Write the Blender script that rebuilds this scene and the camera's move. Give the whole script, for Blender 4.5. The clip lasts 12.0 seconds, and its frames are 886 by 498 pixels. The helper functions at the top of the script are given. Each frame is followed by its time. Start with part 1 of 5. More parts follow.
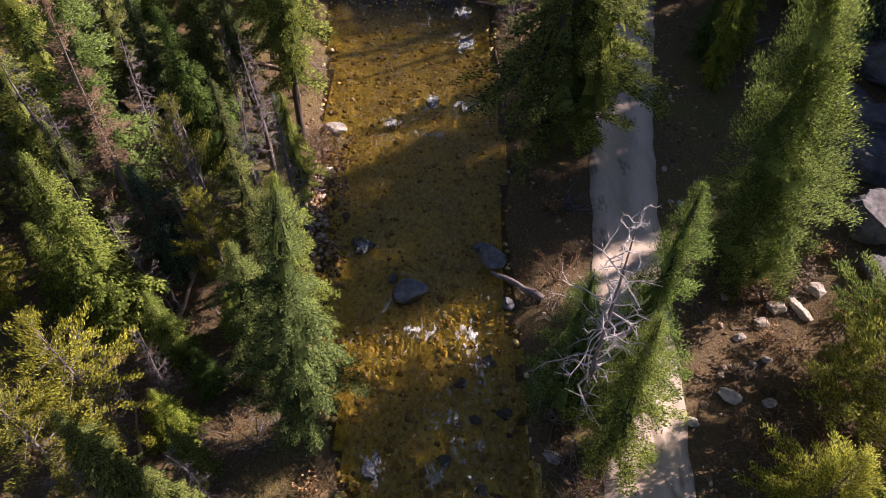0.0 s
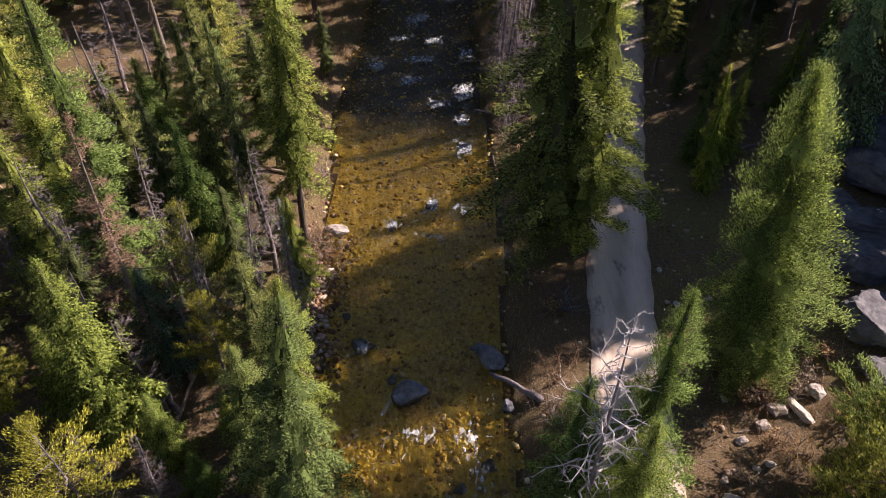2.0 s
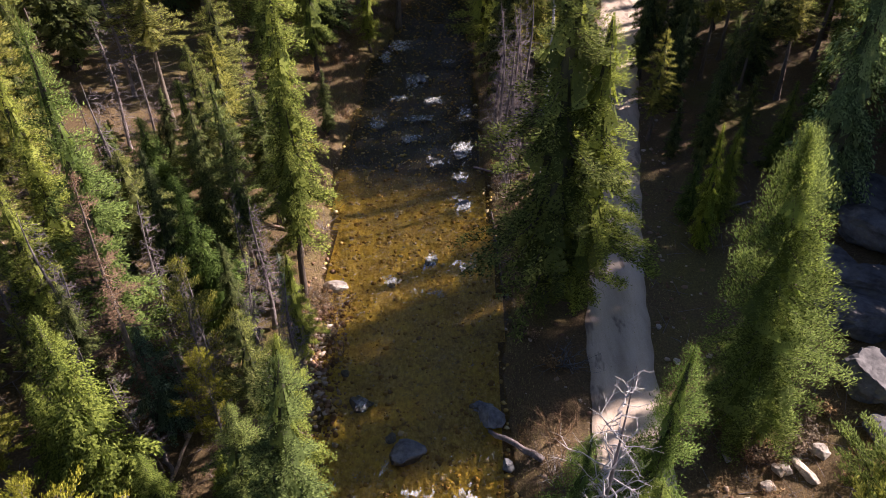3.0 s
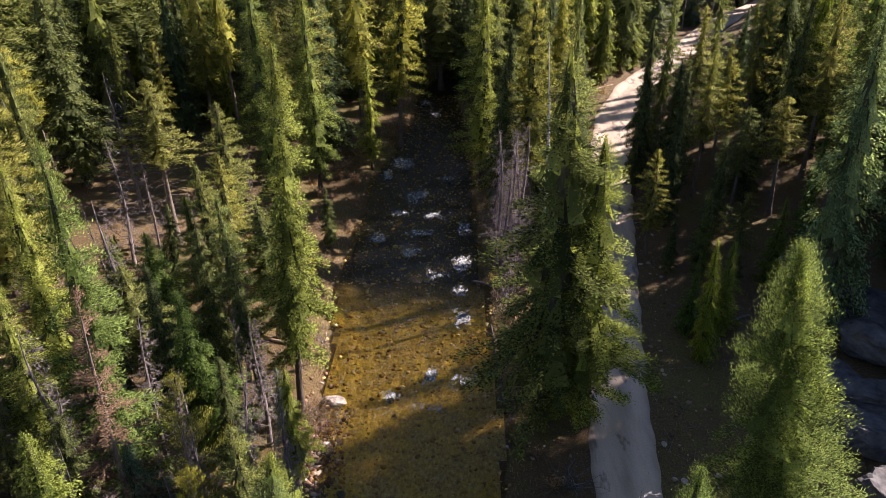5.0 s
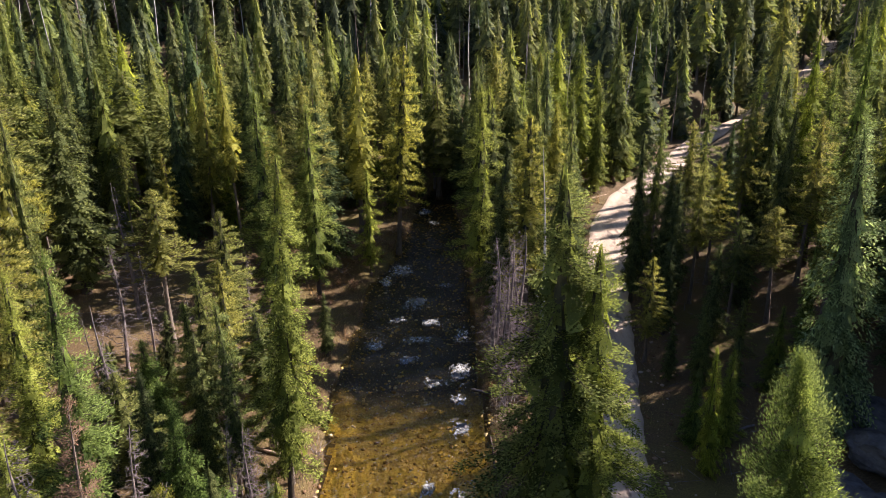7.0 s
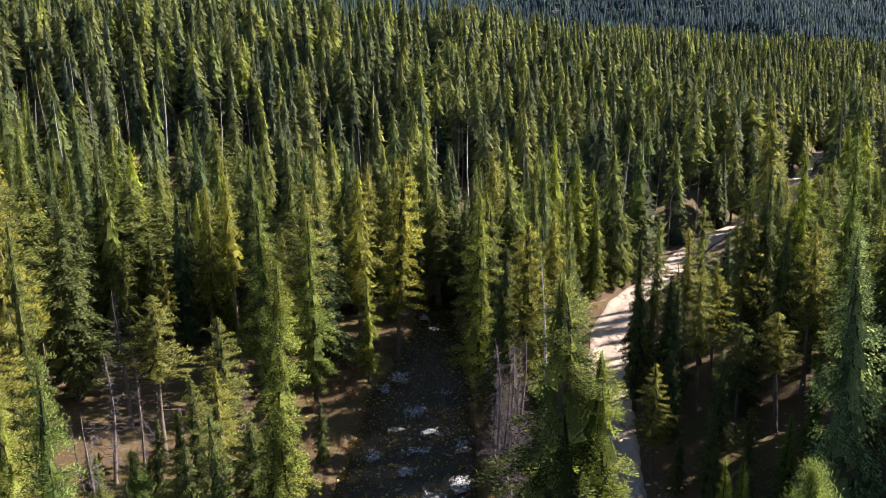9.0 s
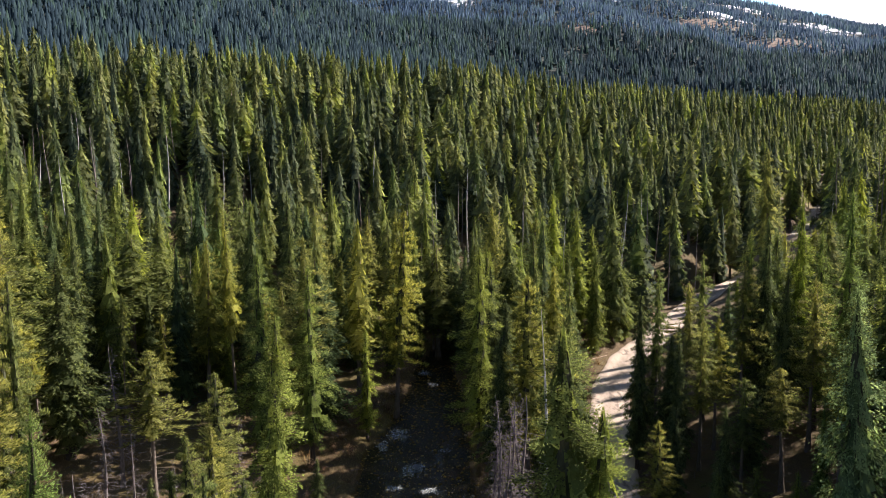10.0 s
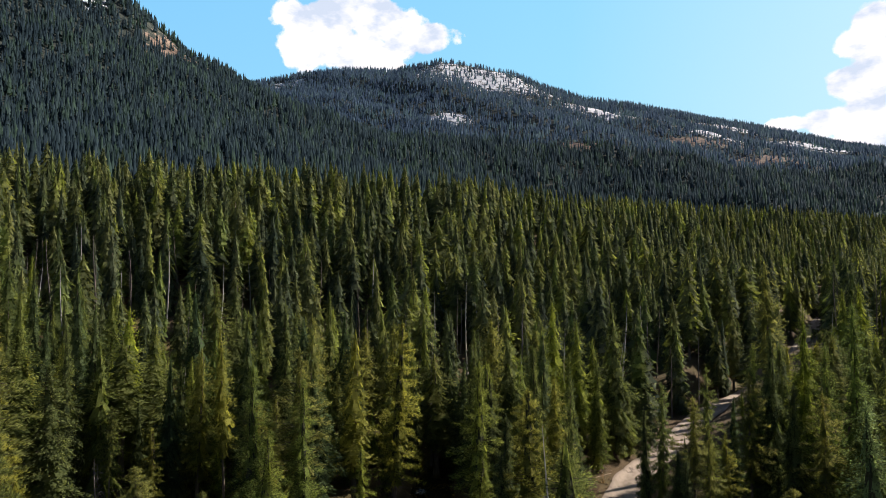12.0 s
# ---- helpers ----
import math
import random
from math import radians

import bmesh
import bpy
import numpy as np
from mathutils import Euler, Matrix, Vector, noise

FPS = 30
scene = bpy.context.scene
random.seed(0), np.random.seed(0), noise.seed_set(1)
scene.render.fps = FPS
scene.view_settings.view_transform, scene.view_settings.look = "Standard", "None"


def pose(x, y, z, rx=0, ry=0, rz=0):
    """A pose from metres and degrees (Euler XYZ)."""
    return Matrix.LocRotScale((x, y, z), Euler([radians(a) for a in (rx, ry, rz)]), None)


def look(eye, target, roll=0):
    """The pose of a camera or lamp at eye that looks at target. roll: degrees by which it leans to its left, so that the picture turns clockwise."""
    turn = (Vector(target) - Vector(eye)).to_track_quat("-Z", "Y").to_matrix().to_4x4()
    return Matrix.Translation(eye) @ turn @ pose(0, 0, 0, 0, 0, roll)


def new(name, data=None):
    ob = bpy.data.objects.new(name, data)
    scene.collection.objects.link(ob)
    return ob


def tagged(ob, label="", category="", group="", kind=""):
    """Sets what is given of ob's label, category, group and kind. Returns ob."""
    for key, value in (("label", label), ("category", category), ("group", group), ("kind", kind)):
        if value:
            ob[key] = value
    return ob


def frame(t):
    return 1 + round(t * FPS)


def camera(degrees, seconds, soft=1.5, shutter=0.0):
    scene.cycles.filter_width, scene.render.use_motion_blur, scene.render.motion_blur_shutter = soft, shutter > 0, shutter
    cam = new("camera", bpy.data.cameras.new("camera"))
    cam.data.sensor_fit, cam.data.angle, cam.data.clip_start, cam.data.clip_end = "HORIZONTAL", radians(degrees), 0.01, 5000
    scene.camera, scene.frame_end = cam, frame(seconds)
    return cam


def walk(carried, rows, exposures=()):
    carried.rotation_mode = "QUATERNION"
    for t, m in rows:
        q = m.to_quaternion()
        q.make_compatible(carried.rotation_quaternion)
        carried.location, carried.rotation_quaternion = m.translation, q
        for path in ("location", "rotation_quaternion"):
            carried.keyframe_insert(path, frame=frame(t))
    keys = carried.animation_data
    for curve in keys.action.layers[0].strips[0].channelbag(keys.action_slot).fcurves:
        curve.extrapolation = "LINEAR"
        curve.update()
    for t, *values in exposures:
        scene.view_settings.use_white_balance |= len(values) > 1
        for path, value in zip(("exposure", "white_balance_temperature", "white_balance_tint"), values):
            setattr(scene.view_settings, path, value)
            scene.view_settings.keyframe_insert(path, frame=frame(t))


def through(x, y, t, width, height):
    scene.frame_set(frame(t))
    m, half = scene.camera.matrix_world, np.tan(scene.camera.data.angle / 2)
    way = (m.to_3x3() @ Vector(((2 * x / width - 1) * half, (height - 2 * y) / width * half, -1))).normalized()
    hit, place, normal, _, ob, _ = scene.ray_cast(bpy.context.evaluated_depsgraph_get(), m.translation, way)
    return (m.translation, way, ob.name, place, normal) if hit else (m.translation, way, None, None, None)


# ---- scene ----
cam = camera(65.2, 12.0, 0.5)
PATH = [
    (0, (0.321, 0.143, 28.616), (0.259, 1.436, 27.091), -1.2),
    (0.5, (0.355, 0.102, 28.816), (0.291, 1.442, 27.333), -1.2),
    (1, (0.352, 0.07, 28.981), (0.287, 1.459, 27.543), -1.2),
    (1.5, (0.363, 0.033, 29.13), (0.298, 1.47, 27.741), -1.1),
    (2, (0.384, 0.012, 29.276), (0.318, 1.499, 27.941), -1.1),
    (2.5, (0.409, -0.025, 29.382), (0.342, 1.513, 28.106), -1.1),
    (3, (0.36, -0.035, 29.471), (0.296, 1.553, 28.256), -0.9),
    (3.2, (0.348, -0.04, 29.482), (0.285, 1.568, 28.294), -1.0),
    (5, (0.384, -0.116, 29.686), (0.318, 1.646, 28.741), -0.8),
    (5.3, (0.426, -0.152, 29.725), (0.356, 1.633, 28.825), -0.9),
    (5.5, (0.386, -0.147, 29.747), (0.321, 1.65, 28.872), -0.8),
    (6, (0.363, -0.172, 29.783), (0.3, 1.657, 28.977), -0.7),
    (6.5, (0.398, -0.262, 29.803), (0.335, 1.597, 29.067), -0.6),
    (7, (0.39, -0.272, 29.813), (0.329, 1.614, 29.148), -0.6),
    (7.2, (0.394, -0.259, 29.836), (0.331, 1.636, 29.199), -0.6),
    (9, (0.434, -0.32, 29.879), (0.374, 1.644, 29.507), -0.6),
    (9.5, (0.439, -0.334, 29.891), (0.38, 1.643, 29.595), -0.5),
    (10, (0.437, -0.353, 29.901), (0.379, 1.635, 29.684), -0.5),
    (10.5, (0.451, -0.367, 29.917), (0.394, 1.627, 29.78), -0.5),
    (11, (0.45, -0.403, 29.952), (0.394, 1.595, 29.894), -0.4),
    (11.5, (0.447, -0.365, 29.991), (0.392, 1.634, 30.012), -0.3),
    (12, (0.453, -0.365, 30.005), (0.4, 1.632, 30.106), -0.3),
]
EXPOSURES = [(0.0, 1.38, 6350, 34), (3.0, 1.55, 6300, 31), (8.0, 1.65, 6300, 25), (9.5, 1.5, 6100, 21), (10.5, 1.25, 6100, 20), (11.3, 0.94, 6100, 18), (12.0, 0.42, 6250, 17)]
walk(cam, [(t, look(eye, target, roll)) for t, eye, target, roll in PATH], EXPOSURES)

# ---- light ----
SUN_AZ, SUN_EL = radians(27), radians(31)   # azimuth from +x towards +y
sun = new("sun", bpy.data.lights.new("sun", "SUN"))
sun.data.energy, sun.data.angle, sun.data.color = 5.0, radians(0.53), (1.0, 0.91, 0.77)
sun.matrix_world = look((0, 0, 0), (-math.cos(SUN_AZ) * math.cos(SUN_EL), -math.sin(SUN_AZ) * math.cos(SUN_EL), -math.sin(SUN_EL)))
world = bpy.data.worlds.new("world")
scene.world = world
world.use_nodes = True
wn = world.node_tree.nodes
sky = wn.new("ShaderNodeTexSky")
sky.sky_type, sky.sun_disc = "NISHITA", False
sky.sun_elevation, sky.sun_rotation = SUN_EL, radians(63)
sky.altitude, sky.dust_density, sky.ozone_density = 1500, 0.6, 1.5
world.node_tree.links.new(sky.outputs["Color"], wn["Background"].inputs["Color"])
wn["Background"].inputs["Strength"].default_value = 0.044


# ---- materials ----
# bare places on the far slopes: x, y, radii
SNOW = [(50, 1690, 200, 150), (-20, 1320, 45, 60), (330, 1560, 130, 90), (520, 1400, 75, 45), (780, 1480, 150, 55), (-560, 960, 60, 60), (-430, 1720, 60, 60), (210, 1420, 60, 40), (1000, 1560, 100, 42), (640, 1600, 100, 50)]
SCREE = [(440, 1330, 120, 40), (560, 1240, 80, 35), (-410, 985, 50, 70), (200, 1150, 40, 30)]
class Mat:
    """A node material in short calls."""

    def __init__(self, name):
        self.m = bpy.data.materials.new(name)
        self.m.use_nodes = True
        self.t = self.m.node_tree
        self.b = self.t.nodes["Principled BSDF"]
        self.b.inputs["Specular IOR Level"].default_value = 0.3

    def n(self, kind, **values):
        node = self.t.nodes.new("ShaderNode" + kind)
        for key, value in values.items():
            if key in ("operation", "blend_type", "data_type", "feature", "noise_dimensions", "musgrave_type", "distance"):
                setattr(node, key, value)
            else:
                node.inputs[key.replace("_", " ")].default_value = value
        return node

    def link(self, a, b):
        self.t.links.new(a, b)

    def coords(self, scale=(1, 1, 1), what="Object"):
        tc, mp = self.n("TexCoord"), self.n("Mapping")
        mp.inputs["Scale"].default_value = scale
        self.link(tc.outputs[what], mp.inputs["Vector"])
        return mp.outputs["Vector"]

    def noise(self, scale, detail=4.0, rough=0.6, vec=None):
        node = self.n("TexNoise", Scale=scale, Detail=detail, Roughness=rough)
        self.link(vec if vec is not None else self.coords(), node.inputs["Vector"])
        return node.outputs["Fac"]

    def ramp(self, fac, *stops):
        node = self.n("ValToRGB")
        el = node.color_ramp.elements
        while len(el) < len(stops):
            el.new(0.5)
        for e, (p, c) in zip(el, stops):
            e.position, e.color = p, (*c, 1) if len(c) == 3 else c
        self.link(fac, node.inputs["Fac"])
        return node.outputs["Color"]

    def mix(self, fac, a, b, blend="MIX"):
        node = self.n("Mix", data_type="RGBA", blend_type=blend)
        for sock, v in ((node.inputs[0], fac), (node.inputs[6], a), (node.inputs[7], b)):
            if isinstance(v, (int, float)):
                sock.default_value = v
            elif isinstance(v, tuple):
                sock.default_value = (*v, 1)
            else:
                self.link(v, sock)
        return node.outputs[2]

    def color(self, c):
        if isinstance(c, tuple):
            self.b.inputs["Base Color"].default_value = (*c, 1)
        else:
            self.link(c, self.b.inputs["Base Color"])
        return self

    def rough(self, r):
        self.b.inputs["Roughness"].default_value = r
        return self

    def bump(self, fac, strength=0.5, dist=0.05):
        node = self.n("Bump", Strength=strength, Distance=dist)
        self.link(fac, node.inputs["Height"])
        self.link(node.outputs["Normal"], self.b.inputs["Normal"])
        return self


def foliage(name, dark, light, through=0.32, tree_scale=None, vary=0.6, lace=0.0):
    """Needles: varied twig by twig, and tree by tree; light shines through them. lace: gaps between the twigs of a bough, how many a metre."""
    k = Mat(name)
    geo = k.n("NewGeometry")
    deep, pale = tuple(v * (1 - 0.45 * vary) for v in dark), tuple(v * (1 + 0.45 * vary) for v in light)
    col = k.ramp(geo.outputs["Random Per Island"], (0.0, deep), (0.5, tuple((a + c) / 2 for a, c in zip(dark, light))), (1.0, pale))
    if tree_scale:
        tree = k.noise(1.0, 1.0, 0.5, k.coords(tree_scale))
        hue = k.ramp(tree, (0.34, (1 - 0.7 * vary, 1 - 0.55 * vary, 1 - 0.4 * vary)), (0.5, (0.95, 0.98, 1)), (0.66, (1 + 0.5 * vary, 1 + 0.72 * vary, 1 - 0.2 * vary)))
    else:
        hue = k.ramp(k.n("ObjectInfo").outputs["Random"], (0.0, (0.6, 0.78, 0.95)), (0.5, (0.96, 1, 1)), (1.0, (1.24, 1.28, 0.85)))
    col = k.mix(1.0, col, hue, "MULTIPLY")
    k.color(col).rough(0.8)
    k.b.inputs["Specular IOR Level"].default_value = 0.06
    tr, ms = k.n("BsdfTranslucent"), k.n("MixShader", Fac=through)
    k.link(k.mix(1.0, col, (1.3, 1.25, 0.8), "MULTIPLY"), tr.inputs["Color"])
    k.link(k.b.outputs["BSDF"], ms.inputs[1])
    k.link(tr.outputs["BSDF"], ms.inputs[2])
    out = ms.outputs["Shader"]
    if lace:
        gaps, clear = k.n("MixShader"), k.n("BsdfTransparent")
        k.link(k.ramp(k.noise(lace, 3.0, 0.7), (0.42, (0, 0, 0)), (0.45, (1, 1, 1))), gaps.inputs[0])
        k.link(clear.outputs[0], gaps.inputs[1])
        k.link(out, gaps.inputs[2])
        out = gaps.outputs[0]
    k.link(out, k.t.nodes["Material Output"].inputs["Surface"])
    return k.m


NEEDLES = {
    "spruce": ((0.066, 0.088, 0.036), (0.17, 0.19, 0.072), 0.52),
    "fir": ((0.095, 0.13, 0.028), (0.24, 0.275, 0.058), 0.5),
    "pine": ((0.118, 0.130, 0.040), (0.26, 0.25, 0.074), 0.52),
    "larch": ((0.123, 0.155, 0.038), (0.265, 0.29, 0.068), 0.52),
    "blue_spruce": ((0.085, 0.125, 0.075), (0.21, 0.27, 0.16), 0.5),
    "olive_spruce": ((0.074, 0.096, 0.028), (0.195, 0.222, 0.060), 0.45),
    "broad_pine": ((0.165, 0.185, 0.042), (0.36, 0.36, 0.082), 0.58)}
SPRUCE, FIR, PINE, LARCH, BLUE, OLIVE, BIG_PINE = (foliage(name + "_needles", *v, vary=1.25) for name, v in NEEDLES.items())
# the same needles on dense inner boughs, with gaps between the twigs: fine near by, coarser far off
LACE = {m: foliage(name + "_boughs", *v, lace=7.0) for m, (name, v) in zip((SPRUCE, FIR, PINE, LARCH, BLUE, OLIVE, BIG_PINE), NEEDLES.items())}
LACE_FAR = {m: foliage(name + "_far_boughs", *v, lace=4.0) for m, (name, v) in zip((SPRUCE, FIR, PINE, LARCH), NEEDLES.items())}
YELLOW = foliage("yellow_pine_needles", (0.125, 0.125, 0.028), (0.28, 0.265, 0.055), 0.4)
RUST = foliage("dead_needles", (0.10, 0.062, 0.038), (0.20, 0.125, 0.075), 0.15)
STAND_SPRUCE = foliage("stand_spruce_needles", (0.064, 0.086, 0.050), (0.143, 0.158, 0.084), 0.42, (0.31, 0.31, 0.02), 0.75, lace=2.6)
STAND_PINE = foliage("stand_pine_needles", (0.110, 0.128, 0.052), (0.218, 0.222, 0.088), 0.42, (0.27, 0.27, 0.02), 0.75, lace=2.6)
# blue distance haze is mixed into these needle colours, more on the far ridge
HAZY_SPUR_FIR = foliage("hazy_spur_fir_needles", (0.048, 0.080, 0.098), (0.070, 0.105, 0.125), 0.5, (0.06, 0.06, 0.004), 0.5)
HAZY_FAR_FIR = foliage("hazy_far_fir_needles", (0.085, 0.14, 0.22), (0.115, 0.17, 0.26), 0.5, (0.06, 0.06, 0.004), 0.35)


def bark(name, a, b):
    k = Mat(name)
    v = k.coords((6, 6, 1.2))
    f = k.noise(1.5, 6, 0.7, v)
    k.color(k.ramp(f, (0.3, a), (0.7, b))).rough(0.9).bump(f, 0.8, 0.03)
    return k.m


BARK = bark("conifer_bark", (0.03, 0.022, 0.017), (0.13, 0.10, 0.075))
PALE_BARK = bark("pine_bark", (0.07, 0.055, 0.045), (0.22, 0.18, 0.14))
# dark colour standing in for the shade among inner twigs
INNER_SHADE = bark("inner_twig_shade", (0.028, 0.030, 0.016), (0.065, 0.068, 0.032))
DEADWOOD = bark("grey_deadwood", (0.075, 0.062, 0.060), (0.26, 0.22, 0.21))
WHITEWOOD = bark("bleached_wood", (0.28, 0.26, 0.25), (0.62, 0.58, 0.54))
LOGWOOD = bark("log_wood", (0.22, 0.15, 0.10), (0.50, 0.38, 0.27))

k = Mat("forest_floor")
pos = k.coords()
big, mid, fine = k.noise(0.09, 5, 0.6, pos), k.noise(0.7, 6, 0.65, pos), k.noise(9.0, 6, 0.75, pos)
litter = k.ramp(fine, (0.25, (0.036, 0.023, 0.013)), (0.5, (0.12, 0.078, 0.036)), (0.75, (0.25, 0.18, 0.09)))
grass = k.ramp(fine, (0.3, (0.06, 0.05, 0.015)), (0.7, (0.20, 0.17, 0.05)))
soil = k.ramp(fine, (0.3, (0.05, 0.034, 0.018)), (0.7, (0.18, 0.125, 0.058)))
c = k.mix(k.ramp(mid, (0.42, (0, 0, 0)), (0.6, (1, 1, 1))), litter, soil)
c = k.mix(k.ramp(big, (0.5, (0, 0, 0)), (0.62, (0.8, 0.8, 0.8))), c, grass)
k.color(c).rough(0.95).bump(fine, 0.9, 0.08)
FLOOR = k.m

k = Mat("mountain_ground")
pos = k.coords()
b = k.noise(0.09, 6, 0.7, pos)
patchy = k.noise(0.045, 7, 0.8, pos)
soil = k.ramp(b, (0.3, (0.035, 0.05, 0.042)), (0.7, (0.085, 0.095, 0.075)))
scree = k.ramp(b, (0.3, (0.16, 0.11, 0.08)), (0.7, (0.40, 0.30, 0.22)))


def spot(cx, cy, rx, ry, noise_fac):
    """Nearness to a place on the slope, broken up by noise."""
    mp = k.n("Mapping")
    mp.inputs["Location"].default_value = (-cx / rx, -cy / ry, 0)
    mp.inputs["Scale"].default_value = (1 / rx, 1 / ry, 0)
    k.link(pos, mp.inputs["Vector"])
    ln = k.n("VectorMath", operation="LENGTH")
    k.link(mp.outputs[0], ln.inputs[0])
    ad = k.n("Math", operation="MULTIPLY_ADD")
    k.link(noise_fac, ad.inputs[0])
    ad.inputs[1].default_value = -5.0
    lift = k.n("Math", operation="ADD")
    lift.inputs[1].default_value = 1.95
    k.link(ln.outputs["Value"], lift.inputs[0])
    k.link(lift.outputs[0], ad.inputs[2])
    return k.ramp(ad.outputs[0], (0.0, (1, 1, 1)), (0.12, (0, 0, 0)))


c = soil
for sx, sy, ra, rb in SCREE:
    c = k.mix(spot(sx, sy, ra, rb, patchy), c, scree)
for sx, sy, ra, rb in SNOW:
    c = k.mix(spot(sx, sy, ra, rb, patchy), c, (0.85, 0.87, 0.9))
k.color(c).rough(0.9).bump(b, 0.6, 2.0)
MOUNTAIN = k.m

k = Mat("creek_bed")
pos = k.coords()
f, g2 = k.noise(4.6, 7, 0.75, k.coords((1.2, 0.7, 1.0))), k.noise(0.5, 4, 0.6, pos)
c = k.ramp(f, (0.3, (0.12, 0.070, 0.014)), (0.5, (0.43, 0.31, 0.055)), (0.7, (0.72, 0.58, 0.20)))
c = k.mix(k.ramp(g2, (0.42, (0, 0, 0)), (0.6, (0.75, 0.75, 0.75))), c, k.ramp(f, (0.35, (0.35, 0.24, 0.026)), (0.65, (0.70, 0.55, 0.08))))
c = k.mix(k.ramp(k.noise(1.6, 5, 0.7, pos), (0.54, (0, 0, 0)), (0.66, (0.7, 0.7, 0.7))), c, (0.10, 0.055, 0.014))
# shade over the deeper upstream reach, put into the bed colour as near black
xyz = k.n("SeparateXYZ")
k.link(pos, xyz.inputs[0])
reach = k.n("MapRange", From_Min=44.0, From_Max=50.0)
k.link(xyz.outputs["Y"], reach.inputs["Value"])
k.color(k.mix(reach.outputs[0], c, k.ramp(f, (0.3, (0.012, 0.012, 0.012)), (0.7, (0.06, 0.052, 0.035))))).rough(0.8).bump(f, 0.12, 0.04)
BED = k.m

k = Mat("creek_water")
pos = k.coords((0.85, 0.9, 1.0))
r1, r2 = k.noise(1.3, 3, 0.5, pos), k.noise(5.5, 3, 0.6, pos)
add = k.n("Math", operation="ADD")
k.link(r1, add.inputs[0])
k.link(r2, add.inputs[1])
bp = k.n("Bump", Strength=0.9, Distance=0.12)
k.link(add.outputs[0], bp.inputs["Height"])
gl, tp, ms, fr = k.n("BsdfGlossy", Roughness=0.06), k.n("BsdfTransparent"), k.n("MixShader"), k.n("Fresnel", IOR=1.33)
tp.inputs["Color"].default_value = (0.96, 0.89, 0.64, 1)
for node in (gl, fr):
    k.link(bp.outputs["Normal"], node.inputs["Normal"])
k.link(fr.outputs[0], ms.inputs[0])
k.link(tp.outputs[0], ms.inputs[1])
k.link(gl.outputs[0], ms.inputs[2])
k.link(ms.outputs[0], k.t.nodes["Material Output"].inputs["Surface"])
WATER = k.m

k = Mat("white_water_glints")
pos = k.coords((1.0, 0.6, 1.0))
f = k.noise(5.0, 8, 0.8, pos)
k.color(k.ramp(f, (0.3, (0.35, 0.40, 0.40)), (0.6, (0.75, 0.77, 0.75)))).rough(0.5).bump(f, 0.8, 0.08)
k.link(k.ramp(f, (0.44, (0, 0, 0)), (0.70, (0.8, 0.8, 0.8))), k.b.inputs["Alpha"])
FOAM_GLINTS = k.m

k = Mat("dirt_road")
pos = k.coords()
f, s, w = k.noise(14.0, 6, 0.75, pos), k.noise(0.9, 5, 0.65, k.coords((1.6, 0.35, 1))), k.noise(0.55, 4, 0.6, k.coords((1.3, 0.4, 1)))
c = k.ramp(s, (0.3, (0.38, 0.295, 0.215)), (0.55, (0.55, 0.445, 0.34)), (0.8, (0.65, 0.545, 0.43)))
c = k.mix(0.35, c, k.ramp(f, (0.3, (0.32, 0.245, 0.18)), (0.7, (0.66, 0.555, 0.44))))
at = k.n("Attribute")
at.attribute_name = "across"
track = k.ramp(at.outputs["Fac"], (0.0, (0.62, 0.60, 0.58)), (0.10, (0.92, 0.92, 0.92)), (0.24, (1.12, 1.12, 1.12)), (0.38, (0.92, 0.92, 0.92)), (0.5, (0.78, 0.77, 0.76)), (0.62, (0.92, 0.92, 0.92)), (0.76, (1.12, 1.12, 1.12)), (0.90, (0.92, 0.92, 0.92)), (1.0, (0.62, 0.60, 0.58)))
c = k.mix(0.8, c, track, "MULTIPLY")
c = k.mix(k.ramp(w, (0.585, (0, 0, 0)), (0.64, (0.75, 0.75, 0.75))), c, (0.16, 0.125, 0.10))
k.color(c).rough(0.95).bump(f, 0.5, 0.02)
ROAD = k.m


def stone(name, a, b):
    k = Mat(name)
    f = k.noise(2.2, 7, 0.7)
    tone = k.ramp(k.n("ObjectInfo").outputs["Random"], (0, (0.75, 0.75, 0.75)), (1, (1.15, 1.12, 1.08)))
    k.color(k.mix(1.0, k.ramp(f, (0.3, a), (0.7, b)), tone, "MULTIPLY")).rough(0.85).bump(f, 0.7, 0.06)
    return k.m


GRANITE = stone("grey_granite", (0.03, 0.029, 0.031), (0.17, 0.165, 0.165))
PALE_STONE = stone("pale_stone", (0.26, 0.22, 0.18), (0.56, 0.50, 0.43))
WET_STONE = stone("wet_stone", (0.05, 0.052, 0.058), (0.22, 0.225, 0.23))
BRUSH = foliage("dry_brush_twigs", (0.10, 0.055, 0.035), (0.32, 0.20, 0.12), 0.1)
GREYBRUSH = foliage("bare_shrub_twigs", (0.13, 0.10, 0.09), (0.33, 0.28, 0.25), 0.05)
GRASS = foliage("dry_grass", (0.16, 0.12, 0.04), (0.42, 0.33, 0.14), 0.25)
k = Mat("far_sky")
xyz = k.n("SeparateXYZ")
k.link(k.coords(), xyz.inputs[0])
across, rise = k.n("MapRange", From_Min=-2600.0, From_Max=3000.0), k.n("MapRange", From_Min=300.0, From_Max=2600.0)
k.link(xyz.outputs["X"], across.inputs["Value"])
k.link(xyz.outputs["Z"], rise.inputs["Value"])
low = k.ramp(across.outputs[0], (0.0, (0.26, 0.60, 0.82)), (0.6, (0.33, 0.68, 0.84)), (1.0, (0.62, 0.82, 0.86)))
